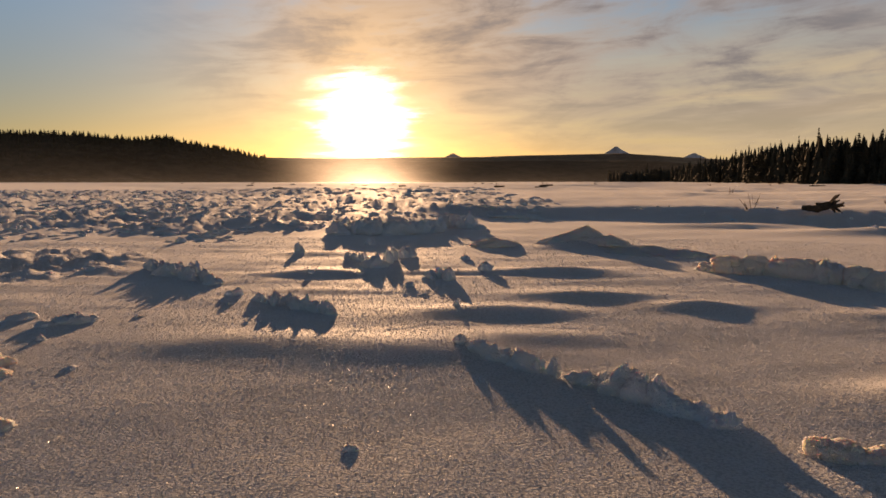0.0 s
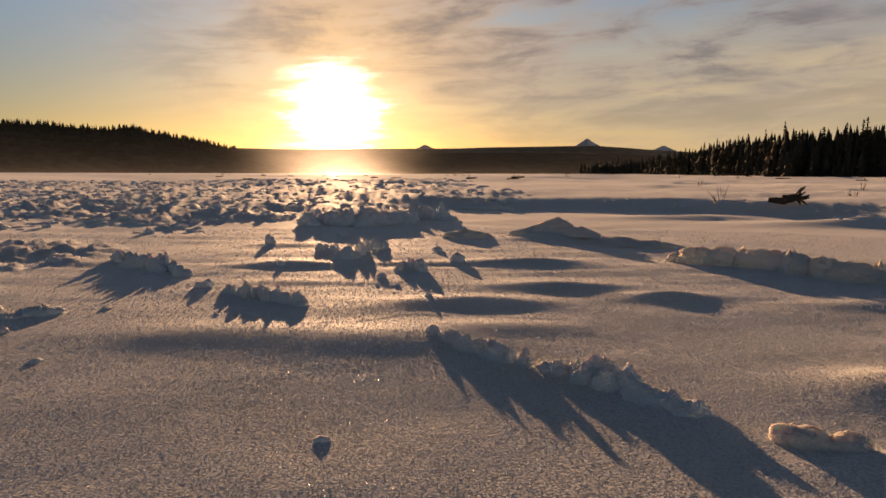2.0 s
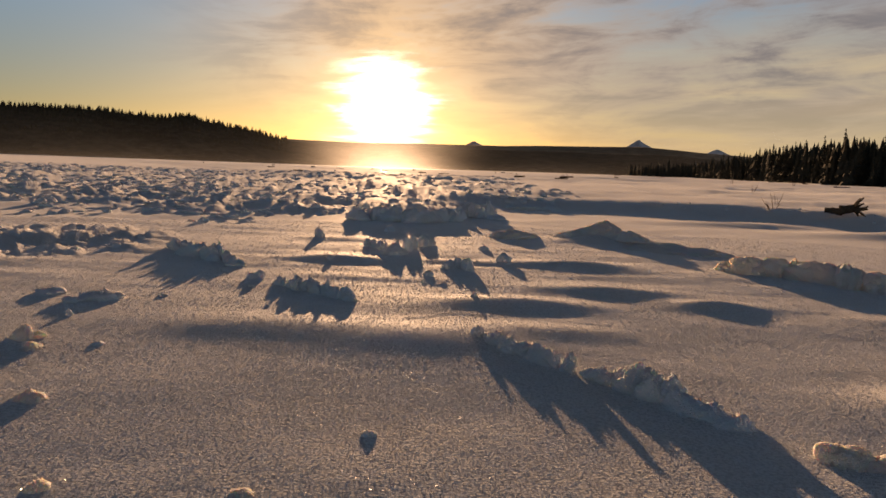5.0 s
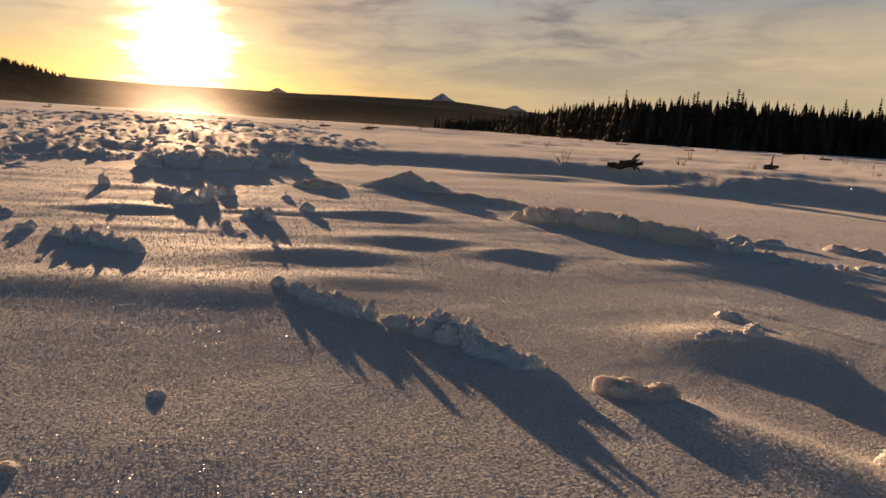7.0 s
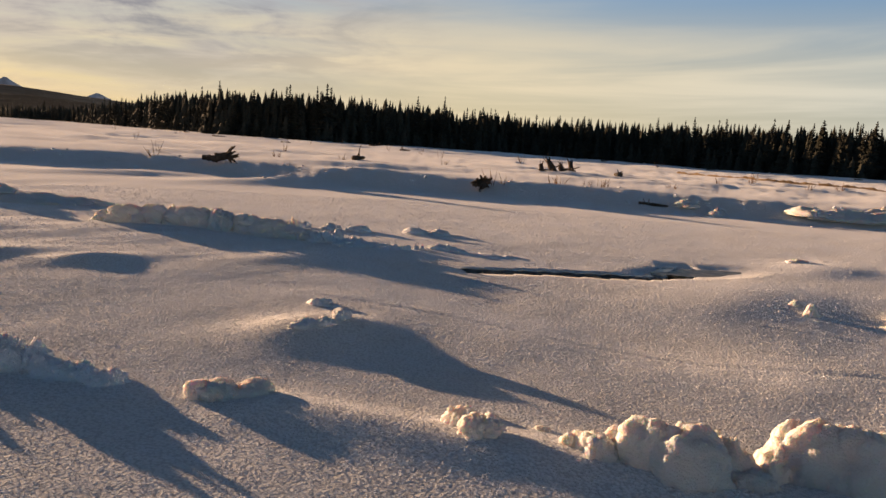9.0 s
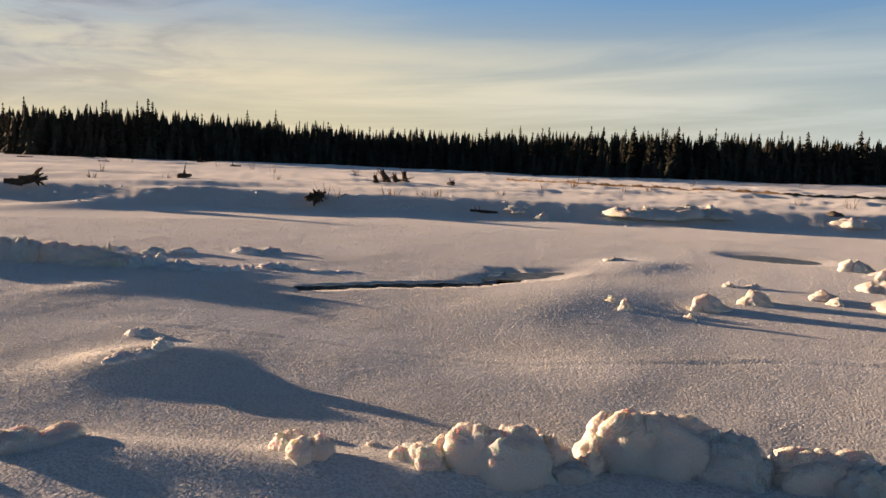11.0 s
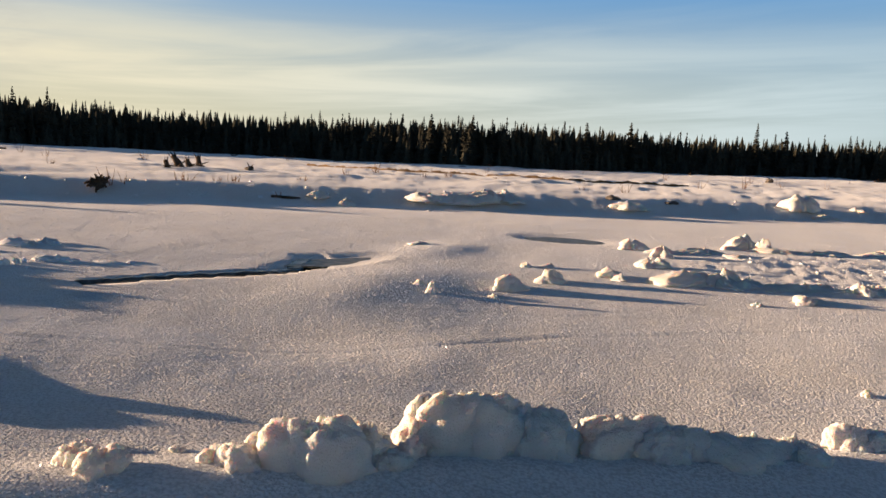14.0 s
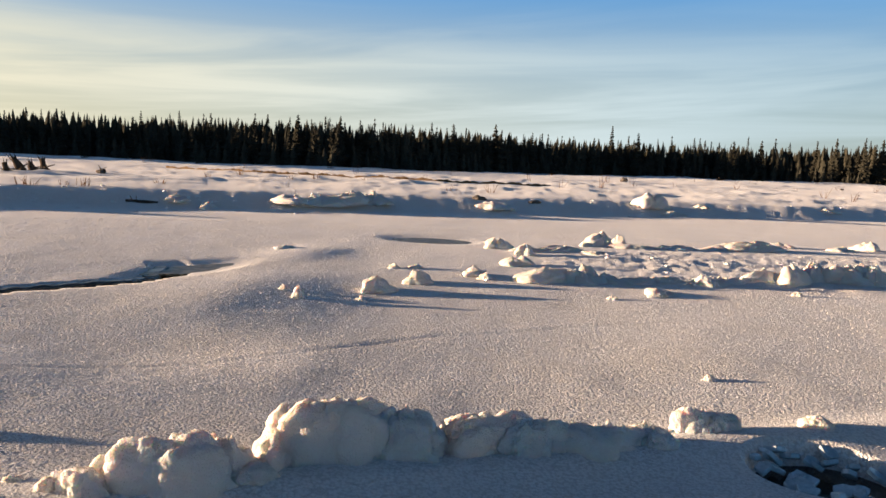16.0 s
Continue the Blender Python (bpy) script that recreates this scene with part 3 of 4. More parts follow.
# spruces
def tube(V, F, pts, radii, sides=6):
    """Adds a tapered tube along points to the lists."""
    base = len(V)
    for k, (p, r) in enumerate(zip(pts, radii)):
        t = (pts[min(k + 1, len(pts) - 1)] - pts[max(k - 1, 0)]).normalized()
        a = t.orthogonal().normalized()
        b = t.cross(a)
        for s in range(sides):
            w = s / sides * math.tau
            V.append(p + r * (a * math.cos(w) + b * math.sin(w)))
    for k in range(len(pts) - 1):
        for s in range(sides):
            i, j = base + k * sides + s, base + k * sides + (s + 1) % sides
            F.append((i, j, j + sides, i + sides))


def spruce(seed, tall, spread, bare=0.1):
    rnd = random.Random(seed)
    root = new("spruce_tree")
    V, F = [], []
    lean = Vector((rnd.uniform(-0.02, 0.02), rnd.uniform(-0.02, 0.02), 0)) * tall
    tube(V, F, [Vector((0, 0, -0.3)), lean * 0.5 + Vector((0, 0, tall * 0.5)), lean + Vector((0, 0, tall * 0.98))], [0.012 * tall, 0.008 * tall, 0.002 * tall], 6)
    trunk = new("trunk", mesh_from("trunk", [tuple(v) for v in V], F))
    trunk.data.materials.append(TRUNK)
    trunk.parent = root
    # drooping boughs, each a bent three-sided blade with side sprays
    CV, CF = [], []
    z = tall * bare
    while z < tall * 0.985:
        f = (z / tall - bare) / (1 - bare)
        reach = spread * (1 - f) ** 0.8 * (0.75 + 0.5 * rnd.random()) + 0.06 * spread
        if rnd.random() < 0.08:
            reach *= 0.45
        count = 5 + int(3 * (1 - f))
        start = rnd.random() * math.tau
        for k in range(count):
            a = start + k / count * math.tau + rnd.uniform(-0.3, 0.3)
            ln = reach * rnd.uniform(0.55, 1.15)
            out = Vector((math.cos(a), math.sin(a), 0))
            acr = Vector((-math.sin(a), math.cos(a), 0))
            o = Vector((0, 0, z + rnd.uniform(-0.12, 0.12))) + lean * (z / tall)
            w = ln * 0.34 + 0.05
            b = len(CV)
            CV.extend([o + Vector((0, 0, 0.14)), o + out * ln * 0.55 + acr * w + Vector((0, 0, -0.16 * ln)), o + out * ln * 0.55 - acr * w + Vector((0, 0, -0.16 * ln)),
                       o + out * ln + Vector((0, 0, -0.22 * ln + 0.06)), o + out * ln * 0.5 + Vector((0, 0, -0.42 * ln - 0.06)), o + out * ln * 0.5 + Vector((0, 0, 0.05))])
            CF.extend([(b, b + 1, b + 5), (b, b + 5, b + 2), (b + 1, b + 3, b + 5), (b + 5, b + 3, b + 2), (b, b + 4, b + 1), (b, b + 2, b + 4), (b + 1, b + 4, b + 3), (b + 2, b + 3, b + 4)])
        z += tall * 0.034 * rnd.uniform(0.7, 1.25)
    crown = new("crown", mesh_from("crown", [tuple(v) for v in CV], CF, smooth=False))
    crown.data.materials.append(NEEDLES)
    crown.parent = root
    return tagged(root, "dark narrow spruce at the edge of the forest", "spruce tree", "spruces along the forest edge")


def forest_dist(az):
    return np.interp(az, [12, 16, 18, 22, 25.5, 30, 34, 42, 50, 55, 61, 66, 70, 75, 80, 88, 96, 102, 108, 130, 180],
                     [560, 470, 330, 214, 172, 160, 156, 174, 190, 190, 180, 170, 162, 166, 174, 194, 208, 210, 198, 180, 180])


rnd = random.Random(4)
kinds = [spruce(40 + k, 10.0, (1.3, 1.55, 1.15, 1.7, 1.45, 1.0, 1.6, 1.25)[k], (0.05, 0.1, 0.06, 0.12, 0.04, 0.16, 0.08, 0.1)[k]) for k in range(8)]
made = 0
az = 13.0
while az < 127 and made < 296:
    d = float(forest_dist(az)) * rnd.uniform(0.985, 1.04)
    a = radians(az)
    x, y = d * math.sin(a), d * math.cos(a)
    s = rnd.choice((0.72, 0.8, 0.86, 0.92, 0.97, 1.0, 1.03, 1.08, 1.13)) * rnd.uniform(0.95, 1.05)
    if rnd.random() < 0.06:
        s *= 1.14
    m = pose(x, y, H(x, y) - 0.1, 0, 0, rnd.uniform(0, 360)) @ Matrix.Diagonal((s * rnd.uniform(0.9, 1.15), s * rnd.uniform(0.9, 1.15), s, 1))
    if made < 8:
        kinds[made].matrix_basis = m
    else:
        t = copy_thing(kinds[rnd.randrange(8)], Matrix())
        t.matrix_basis = m
    made += 1
    az += 0.385 * rnd.uniform(0.5, 1.5)


def stand(name, label, spots, seed, mat=None):
    """Many small spruces as one thing: a pointed, ragged crown of stacked skirts each."""
    rnd = random.Random(seed)
    V, F = [], []
    for x, y, z, tall, wide in spots:
        n = 6
        levels = 6
        for k in range(levels):
            f = k / levels
            zb, zt = z + tall * (0.04 + 0.92 * f), z + tall * min(1.0, 0.04 + 0.92 * (f + 1.75 / levels))
            rad = wide * (1 - f) ** 0.85 * rnd.uniform(0.75, 1.2) + 0.04 * wide
            b = len(V)
            a0 = rnd.random() * 6.28
            V.append((x, y, zt))
            for s in range(n):
                w = a0 + s / n * math.tau
                q = rad * rnd.uniform(0.65, 1.25)
                V.append((x + q * math.cos(w), y + q * math.sin(w), zb + rnd.uniform(-0.03, 0.03) * tall))
            for s in range(n):
                F.append((b, b + 1 + s, b + 1 + (s + 1) % n))
    ob = new(name, mesh_from(name, V, F, smooth=False))
    ob.data.materials.append(mat or NEEDLES)
    return tagged(ob, label, "forest", kind="stuff")


spots = []
rnd = random.Random(8)
for k in range(5200):
    a = rnd.uniform(11.5, 128)
    back = rnd.random() ** 1.3
    d = float(forest_dist(a)) * (1.01 + 0.32 * back)
    x, y = d * math.sin(radians(a)), d * math.cos(radians(a))
    tall = 10.0 * rnd.uniform(0.70, 1.04) * (1 - 0.05 * back)
    spots.append((x, y, 1.0, tall, tall * rnd.uniform(0.12, 0.19)))
for k in range(900):  # young growth at the foot of the wood
    a = rnd.uniform(13, 128)
    d = float(forest_dist(a)) * rnd.uniform(0.975, 1.02)
    x, y = d * math.sin(radians(a)), d * math.cos(radians(a))
    tall = rnd.uniform(1.5, 5.5)
    spots.append((x, y, 0.7, tall, tall * 0.22))
stand("spruce_forest", "dense dark spruce forest behind the snow flats", spots, 3)

spots = []
for k in range(2600):
    a = rnd.uniform(-46, -13.8)
    f = rnd.choice((0.75, 0.75, 0.73, 0.70, 0.66, 0.6, 0.5, 0.35)) + rnd.uniform(-0.02, 0.012)
    top = np.interp(a, [p[0] for p in hill_prof], [p[1] for p in hill_prof])
    rr = 1500.0 * (1 + 0.2 * (f - 0.75))
    h = math.tan(radians(top)) * 1500.0 * (min(f, 0.75) / 0.75) ** 0.92
    tall = rnd.uniform(5, 13)
    spots.append((rr * math.sin(radians(a)), rr * math.cos(radians(a)), h - 2.5, tall, tall * rnd.uniform(0.16, 0.24)))
stand("hillside_forest", "dark spruces over the near hillside", spots, 6, HILL_NEEDLES)


# ---- snow lumps and ridges ----
ICO = {}


def ico(sub):
    if sub not in ICO:
        bm = bmesh.new()
        bmesh.ops.create_icosphere(bm, subdivisions=sub, radius=1.0)
        ICO[sub] = (np.array([v.co[:] for v in bm.verts]), np.array([[v.index for v in f.verts] for f in bm.faces]))
        bm.free()
    return ICO[sub]


def lump_points(sub, seed, w, d, h, knobs=160, crag=1.0, smooth=False):
    """A clotted lump of snow w by d by h: many round clots grown together, sunk a little into the ground."""
    rs = np.random.RandomState(seed)
    U, F = ico(sub)
    n = rs.randint(5, 9)
    C = np.c_[rs.uniform(-0.62, 0.62, n), rs.uniform(-0.45, 0.45, n), rs.uniform(0.0, 0.45, n)]
    R = rs.uniform(0.34, 0.62, n) * (1 - 0.35 * np.abs(C[:, 0]))
    k = rs.randint(0, n, knobs)
    W = rs.normal(size=(knobs, 3))
    W[:, 2] = W[:, 2] if smooth else np.abs(W[:, 2]) * 0.9
    W /= np.linalg.norm(W, axis=1)[:, None]
    C2 = C[k] + W * R[k][:, None] * rs.uniform(*((0.95, 1.09) if smooth else (0.97, 1.12)), knobs)[:, None]
    C = np.r_[C, C2]
    R = np.r_[R, rs.uniform(*((0.10, 0.27) if smooth else (0.06, 0.17)), knobs)]
    C = C - np.array([0, 0, 0.2])
    dot = U @ C.T
    disc = R**2 - (C**2).sum(1) + dot**2
    reach = np.where(disc > 0, dot + np.sqrt(np.maximum(disc, 0)), 0.0)
    soft = 21.0 if smooth else 45.0
    rad = np.maximum(np.log(np.exp(soft * np.clip(reach, 0, 2)).sum(1) * 0.35 + 1e-9) / soft, 0.28)
    q = seed * 0.37
    detail = fbm(U[:, 0] * 5 + U[:, 2] * 6 + q, U[:, 1] * 5 - U[:, 2] * 4, seed, 4, 0.6)
    fine = fbm(U[:, 0] * 17 + U[:, 2] * 13 + q, U[:, 1] * 17 - U[:, 2] * 15, seed + 5, 3, 0.65)
    if smooth:  # billowing clots with creases between them
        puff = np.abs(fbm(U[:, 0] * 3.4 + U[:, 2] * 2.6 + q, U[:, 1] * 3.4 - U[:, 2] * 2.2, seed + 9, 1))
        clot = np.abs(fbm(U[:, 0] * 9 + U[:, 2] * 7 + q, U[:, 1] * 9 - U[:, 2] * 8, seed + 7, 2, 0.6))
        detail = 0.6 * detail + 0.8 * puff + 1.9 * clot
        fine = 2.2 * fine
    P = U * (rad * (1 + crag * (0.11 * detail + 0.075 * fine)))[:, None]
    if sub > 3:
        P *= 1 + rs.uniform(-1, 1, len(P))[:, None] * (0.012 if smooth else 0.02)
    P[:, 2] += 0.2
    lo, hi = P.min(0), P.max(0)
    P[:, 0] = (P[:, 0] - (lo[0] + hi[0]) / 2) / (hi[0] - lo[0]) * w
    P[:, 1] = (P[:, 1] - (lo[1] + hi[1]) / 2) / (hi[1] - lo[1]) * d
    lean = np.clip(P[:, 2] / hi[2], 0, 1)[:, None]
    P[:, :2] *= (1.10 - 0.30 * lean**2.0) if smooth and sub > 4 else (1.25 - 0.70 * lean**1.1) if smooth else (1.12 - 0.40 * lean**1.4)
    rise = np.clip(P[:, 2] / hi[2], 0, 1)
    P[:, 2] = np.where(P[:, 2] > 0, (1 - (1 - rise)**1.35 if smooth and sub > 4 else rise) * h, P[:, 2] / max(-lo[2], 1e-6) * 0.12 * h - 0.0)
    return P, F


def lump_mesh(name, sub, seed, w, d, h, **more):
    me = mesh_from(name, *lump_points(sub, seed, w, d, h, **more))
    me.materials.append(SNOW_SOFT if more.get("smooth") else SNOW_LUMP)
    return me


def snow_ridge(name, label, rows, sub=4, seed=1, thick=0.85, group="", jag=0, smooth=False):
    """A row of snow lumps frozen together; rows of (x, y, width, height). One thing, each lump a part."""
    root = new(name)
    rnd = random.Random(seed)
    tooth = [False] * len(rows)
    if jag:  # narrower teeth between and on the lumps
        more = []
        for (x, y, w, h), (x2, y2, w2, h2) in zip(rows, rows[1:] + rows[-1:]):
            more.append((x, y, w * 0.95, h * (0.92 if smooth else 0.8)))
            for k in range(jag):
                f = (k + rnd.random()) / jag
                more.append((x + f * (x2 - x) + rnd.gauss(0, 0.08) * w, y + f * (y2 - y) + rnd.gauss(0, 0.12) * w, w * rnd.uniform(0.3, 0.6), min(h * rnd.uniform(0.55, 1.1), w * 0.62)))
        rows, tooth = more, [k % (jag + 1) > 0 for k in range(len(more))]
    cx, cy = sum(r[0] for r in rows) / len(rows), sum(r[1] for r in rows) / len(rows)
    root.location = (cx, cy, H(cx, cy))
    for k, (x, y, w, h) in enumerate(rows):
        a, b = rows[max(k - 1, 0)], rows[min(k + 1, len(rows) - 1)]
        turn = math.atan2(b[1] - a[1], b[0] - a[0])
        me = lump_mesh("snow_lump", sub - 1 if tooth[k] else sub, seed * 31 + k, w * (1.5 if smooth else 1.25), w * thick, h * (0.95 if smooth and sub > 4 else 1.08), knobs=60 if tooth[k] else 240 if smooth else 170, smooth=smooth)
        ob = new("snow_lump", me)
        ob.parent = root
        ob.matrix_basis = Matrix.Translation((x - cx, y - cy, H(x, y) - root.location.z - 0.012)) @ Matrix.Rotation(turn, 4, "Z")
    return tagged(root, label, "snow ridge", group)


def snow_chunks(name, label, rows, sub=3, seed=1, group="scattered snow chunks", smooth=False):
    """Loose chunks, each a thing of its own; rows of (x, y, width, height)."""
    for k, (x, y, w, h) in enumerate(rows):
        ob = new(name, lump_mesh(name, sub, seed * 57 + k, w * 1.15, w * 0.95, h, knobs=70, smooth=smooth))
        ob.matrix_basis = pose(x, y, H(x, y) - 0.008, 0, 0, (seed * 37 + k * 71) % 180)
        tagged(ob, label, "snow chunk", group)


snow_ridge("snow_ridge", "low backlit ridge of clotted snow on the drift", [(0.2, 6.6, 0.19, 0.11), (0.36, 6.36, 0.32, 0.14), (0.54, 6.09, 0.27, 0.14), (0.7, 5.86, 0.26, 0.16), (0.87, 5.62, 0.12, 0.2), (1.07, 5.41, 0.29, 0.14), (1.31, 5.18, 0.3, 0.26), (1.42, 4.98, 0.32, 0.2), (1.51, 4.77, 0.28, 0.14), (1.62, 4.65, 0.27, 0.13), (1.73, 4.5, 0.23, 0.09)], 5, 3, 0.75, jag=2)
snow_ridge("snow_mound", "rounded lump of icy snow with a lit crest", [(2.1, 3.97, 0.19, 0.12), (2.23, 3.91, 0.28, 0.11), (2.32, 3.83, 0.16, 0.06)], 5, 4, 0.85, smooth=True)
snow_ridge("snow_ridge", "jagged snow ridge casting a long shadow", [(-4.82, 12.43, 0.46, 0.2), (-4.27, 11.72, 0.52, 0.24), (-3.75, 11.24, 0.46, 0.25), (-3.3, 10.77, 0.32, 0.14)], 4, 5, 0.7, group="jagged ridges on the drifts", jag=4)
snow_ridge("snow_ridge", "jagged snow ridge casting a long shadow", [(-2.2, 9.11, 0.24, 0.13), (-1.93, 8.85, 0.29, 0.21), (-1.7, 8.7, 0.32, 0.19), (-1.45, 8.46, 0.28, 0.15), (-1.22, 8.23, 0.22, 0.1)], 4, 6, 0.7, group="jagged ridges on the drifts", jag=4)
snow_ridge("snow_ridge", "low curled strip of crusted snow", [(-3.88, 7.53, 0.33, 0.11), (-3.72, 7.67, 0.39, 0.12)], 4, 7, 0.7, jag=4)
snow_chunks("snow_chunk", "small crusted snow chunk on smooth snow", [(-3.6, 6.8, 0.08, 0.07), (-4.39, 7.88, 0.29, 0.08)], 3, 8)
snow_chunks("snow_chunk", "small snow chunk on the frosted surface", [(-2.63, 9.53, 0.2, 0.13), (-2.48, 8.84, 0.09, 0.05), (-1.97, 7.63, 0.07, 0.03), (-3.2, 7.99, 0.1, 0.04), (-2.81, 5.77, 0.1, 0.03), (-0.44, 4.08, 0.08, 0.04)], 3, 9)
snow_chunks("snow_chunk", "pale rounded snow chunk on the frosted surface", [(-3.42, 5.84, 0.22, 0.13), (-3.22, 5.55, 0.17, 0.07), (-2.53, 4.38, 0.17, 0.07), (-1.8, 3.2, 0.1, 0.06), (-0.89, 3.24, 0.12, 0.03)], 4, 10, smooth=True)
snow_ridge("snow_heap", "heap of jagged snow blocks in the backlight", [(-1.79, 13.97, 0.25, 0.19), (-1.51, 13.62, 0.27, 0.17), (-1.19, 12.7, 0.43, 0.25), (-0.74, 14.55, 0.49, 0.27)], 4, 11, 0.8, jag=4)
snow_chunks("snow_chunk", "small dark backlit snow chunk on the drift", [(-1.74, 17.33, 0.27, 0.17), (-2.97, 15.23, 0.21, 0.21), (-2.06, 11.61, 0.13, 0.08), (-0.47, 10.41, 0.15, 0.09), (-0.25, 9.65, 0.14, 0.04), (-0.48, 9.68, 0.07, 0.03), (0.66, 12.2, 0.2, 0.16), (0.38, 14.03, 0.24, 0.1)], 3, 12)
snow_ridge("snow_ridge", "small toothed snow ridge with spiky shadow", [(-0.21, 11.23, 0.32, 0.18), (0.07, 11.18, 0.29, 0.16)], 4, 13, 0.6, jag=5)
snow_chunks("snow_chunk", "small snow knob on a drift crest", [(0.16, 8.57, 0.07, 0.07), (0.34, 8.66, 0.05, 0.03)], 3, 14)
snow_ridge("snow_mound", "broad snow mound with a pointed top", [(1.15, 16.98, 0.74, 0.2), (2.73, 17.52, 0.77, 0.23), (3.17, 17.36, 0.9, 0.38), (3.54, 16.52, 0.62, 0.22), (4.05, 15.19, 1.13, 0.16), (4.63, 14.74, 0.67, 0.13)], 4, 15, 1.0, smooth=True)
snow_ridge("snow_wall", "long upturned wall of snow-crusted ice", [(4.25, 12.25, 0.38, 0.19), (4.48, 11.92, 0.46, 0.33), (4.9, 11.72, 0.55, 0.35), (5.25, 11.38, 0.62, 0.36), (5.54, 10.97, 0.61, 0.38), (5.76, 10.45, 0.58, 0.34), (5.94, 10.04, 0.65, 0.33), (6.13, 9.73, 0.48, 0.22)], 5, 16, 0.8, jag=1, smooth=True)
snow_ridge("broken_crust", "flat broken snow crust beside the snow wall", [(6.29, 9.51, 0.49, 0.2), (6.51, 9.1, 0.48, 0.12), (6.74, 8.79, 0.4, 0.11), (6.88, 8.51, 0.32, 0.08), (7.09, 8.33, 0.13, 0.11), (7.65, 8.24, 0.29, 0.11), (7.77, 7.93, 0.29, 0.06)], 4, 17, 0.9, jag=3)
snow_chunks("snow_chunk", "flat broken piece of lit snow crust", [(7.71, 10.35, 0.37, 0.11), (8.55, 9.81, 0.47, 0.13), (8.87, 9.68, 0.48, 0.11), (7.03, 11.03, 0.28, 0.11), (7.34, 10.64, 0.37, 0.11), (8.0, 7.54, 0.4, 0.04), (8.19, 7.32, 0.24, 0.04)], 4, 18)
snow_ridge("snow_mound", "crusted crest of a rounded snow mound", [(3.25, 4.82, 0.21, 0.06), (3.39, 4.78, 0.17, 0.06), (3.59, 4.86, 0.17, 0.1)], 4, 19, 0.85)
snow_ridge("snow_mound", "small crusted snow heap on the drift", [(3.98, 5.76, 0.2, 0.08), (4.05, 5.64, 0.15, 0.04)], 4, 20, 0.85)
snow_ridge("snow_bank", "thick row of rounded snow clumps, sunlit on one flank", [(3.21, 2.17, 0.2, 0.14), (3.34, 2.04, 0.18, 0.19), (3.37, 1.82, 0.37, 0.29), (3.56, 1.52, 0.16, 0.1), (3.88, 1.48, 0.36, 0.3), (3.98, 1.24, 0.46, 0.38), (4.1, 0.99, 0.33, 0.29), (4.37, 0.55, 0.39, 0.25), (4.38, 0.3, 0.33, 0.21), (4.48, 0.08, 0.33, 0.16), (4.55, -0.13, 0.3, 0.14), (4.65, -0.31, 0.22, 0.11)], 5, 21, 0.8, jag=3, smooth=True)
snow_chunks("snow_chunk", "rounded sunlit snow clump beside the snow row", [(2.96, 2.83, 0.16, 0.11), (2.93, 2.65, 0.22, 0.12), (3.22, 2.86, 0.1, 0.04), (3.32, 2.56, 0.08, 0.03), (3.21, 2.3, 0.1, 0.07)], 5, 22, smooth=True)
snow_ridge("snow_mound", "sunlit block of snow on the row end", [(4.99, -0.59, 0.19, 0.17), (5.06, -0.73, 0.2, 0.13)], 5, 23, 0.9, smooth=True)
snow_chunks("snow_chunk", "small sunlit snow clump", [(4.96, -0.31, 0.2, 0.05), (5.25, -1.33, 0.17, 0.08)], 4, 24, smooth=True)
snow_chunks("snow_chunk", "sunlit snow block on the frosted ice", [(8.43, 3.23, 0.17, 0.14), (8.72, 3.52, 0.13, 0.07), (9.36, 2.6, 0.41, 0.2), (8.73, 2.59, 0.13, 0.06), (10.17, 2.25, 0.36, 0.19), (11.37, 2.89, 0.17, 0.08), (11.49, 2.58, 0.2, 0.08), (11.14, 1.63, 0.39, 0.15), (10.87, 1.44, 0.23, 0.11), (15.24, 1.79, 0.46, 0.23), (14.3, 1.18, 0.39, 0.23), (12.59, 1.16, 0.34, 0.12), (12.85, 5.27, 0.4, 0.07), (15.06, -0.09, 0.49, 0.08), (9.89, -0.29, 0.13, 0.06)], 4, 25, smooth=True)
snow_ridge("floe_rim", "raised crumbly snow rim of a rough floe", [(11.1, 0.58, 0.7, 0.23), (11.24, 0.11, 0.47, 0.17), (11.32, -0.28, 0.47, 0.12), (11.46, -0.67, 0.47, 0.1), (11.65, -1.08, 0.48, 0.1), (11.67, -1.59, 0.32, 0.16), (11.98, -1.98, 0.48, 0.11), (12.5, -2.56, 0.5, 0.2), (12.5, -2.96, 0.66, 0.3), (12.9, -3.38, 0.51, 0.3), (12.87, -3.78, 0.59, 0.3), (12.98, -4.17, 0.51, 0.32)], 4, 26, 0.8, jag=3, smooth=True)
snow_ridge("floe_rim", "raised crumbly snow rim of a rough floe", [(14.9, 1.19, 0.43, 0.13), (15.38, 0.57, 0.65, 0.13), (17.19, -0.23, 0.6, 0.29), (16.83, -0.8, 0.7, 0.12), (17.06, -1.74, 0.71, 0.12), (17.77, -2.89, 0.73, 0.12), (18.03, -3.53, 1.09, 0.24)], 4, 27, 0.8, jag=3, smooth=True)
snow_chunks("snow_chunk", "sunlit snow block by the rough floe", [(19.19, -5.72, 0.51, 0.13), (19.96, -6.52, 0.53, 0.24), (12.66, 1.15, 0.45, 0.18)], 4, 28, smooth=True)
snow_chunks("snow_chunk", "small snow chunk casting a long shadow", [(10.51, -0.9, 0.5, 0.09), (11.22, -2.74, 0.12, 0.07), (6.36, -0.88, 0.08, 0.06), (19.32, -4.41, 0.52, 0.13)], 4, 29, smooth=True)
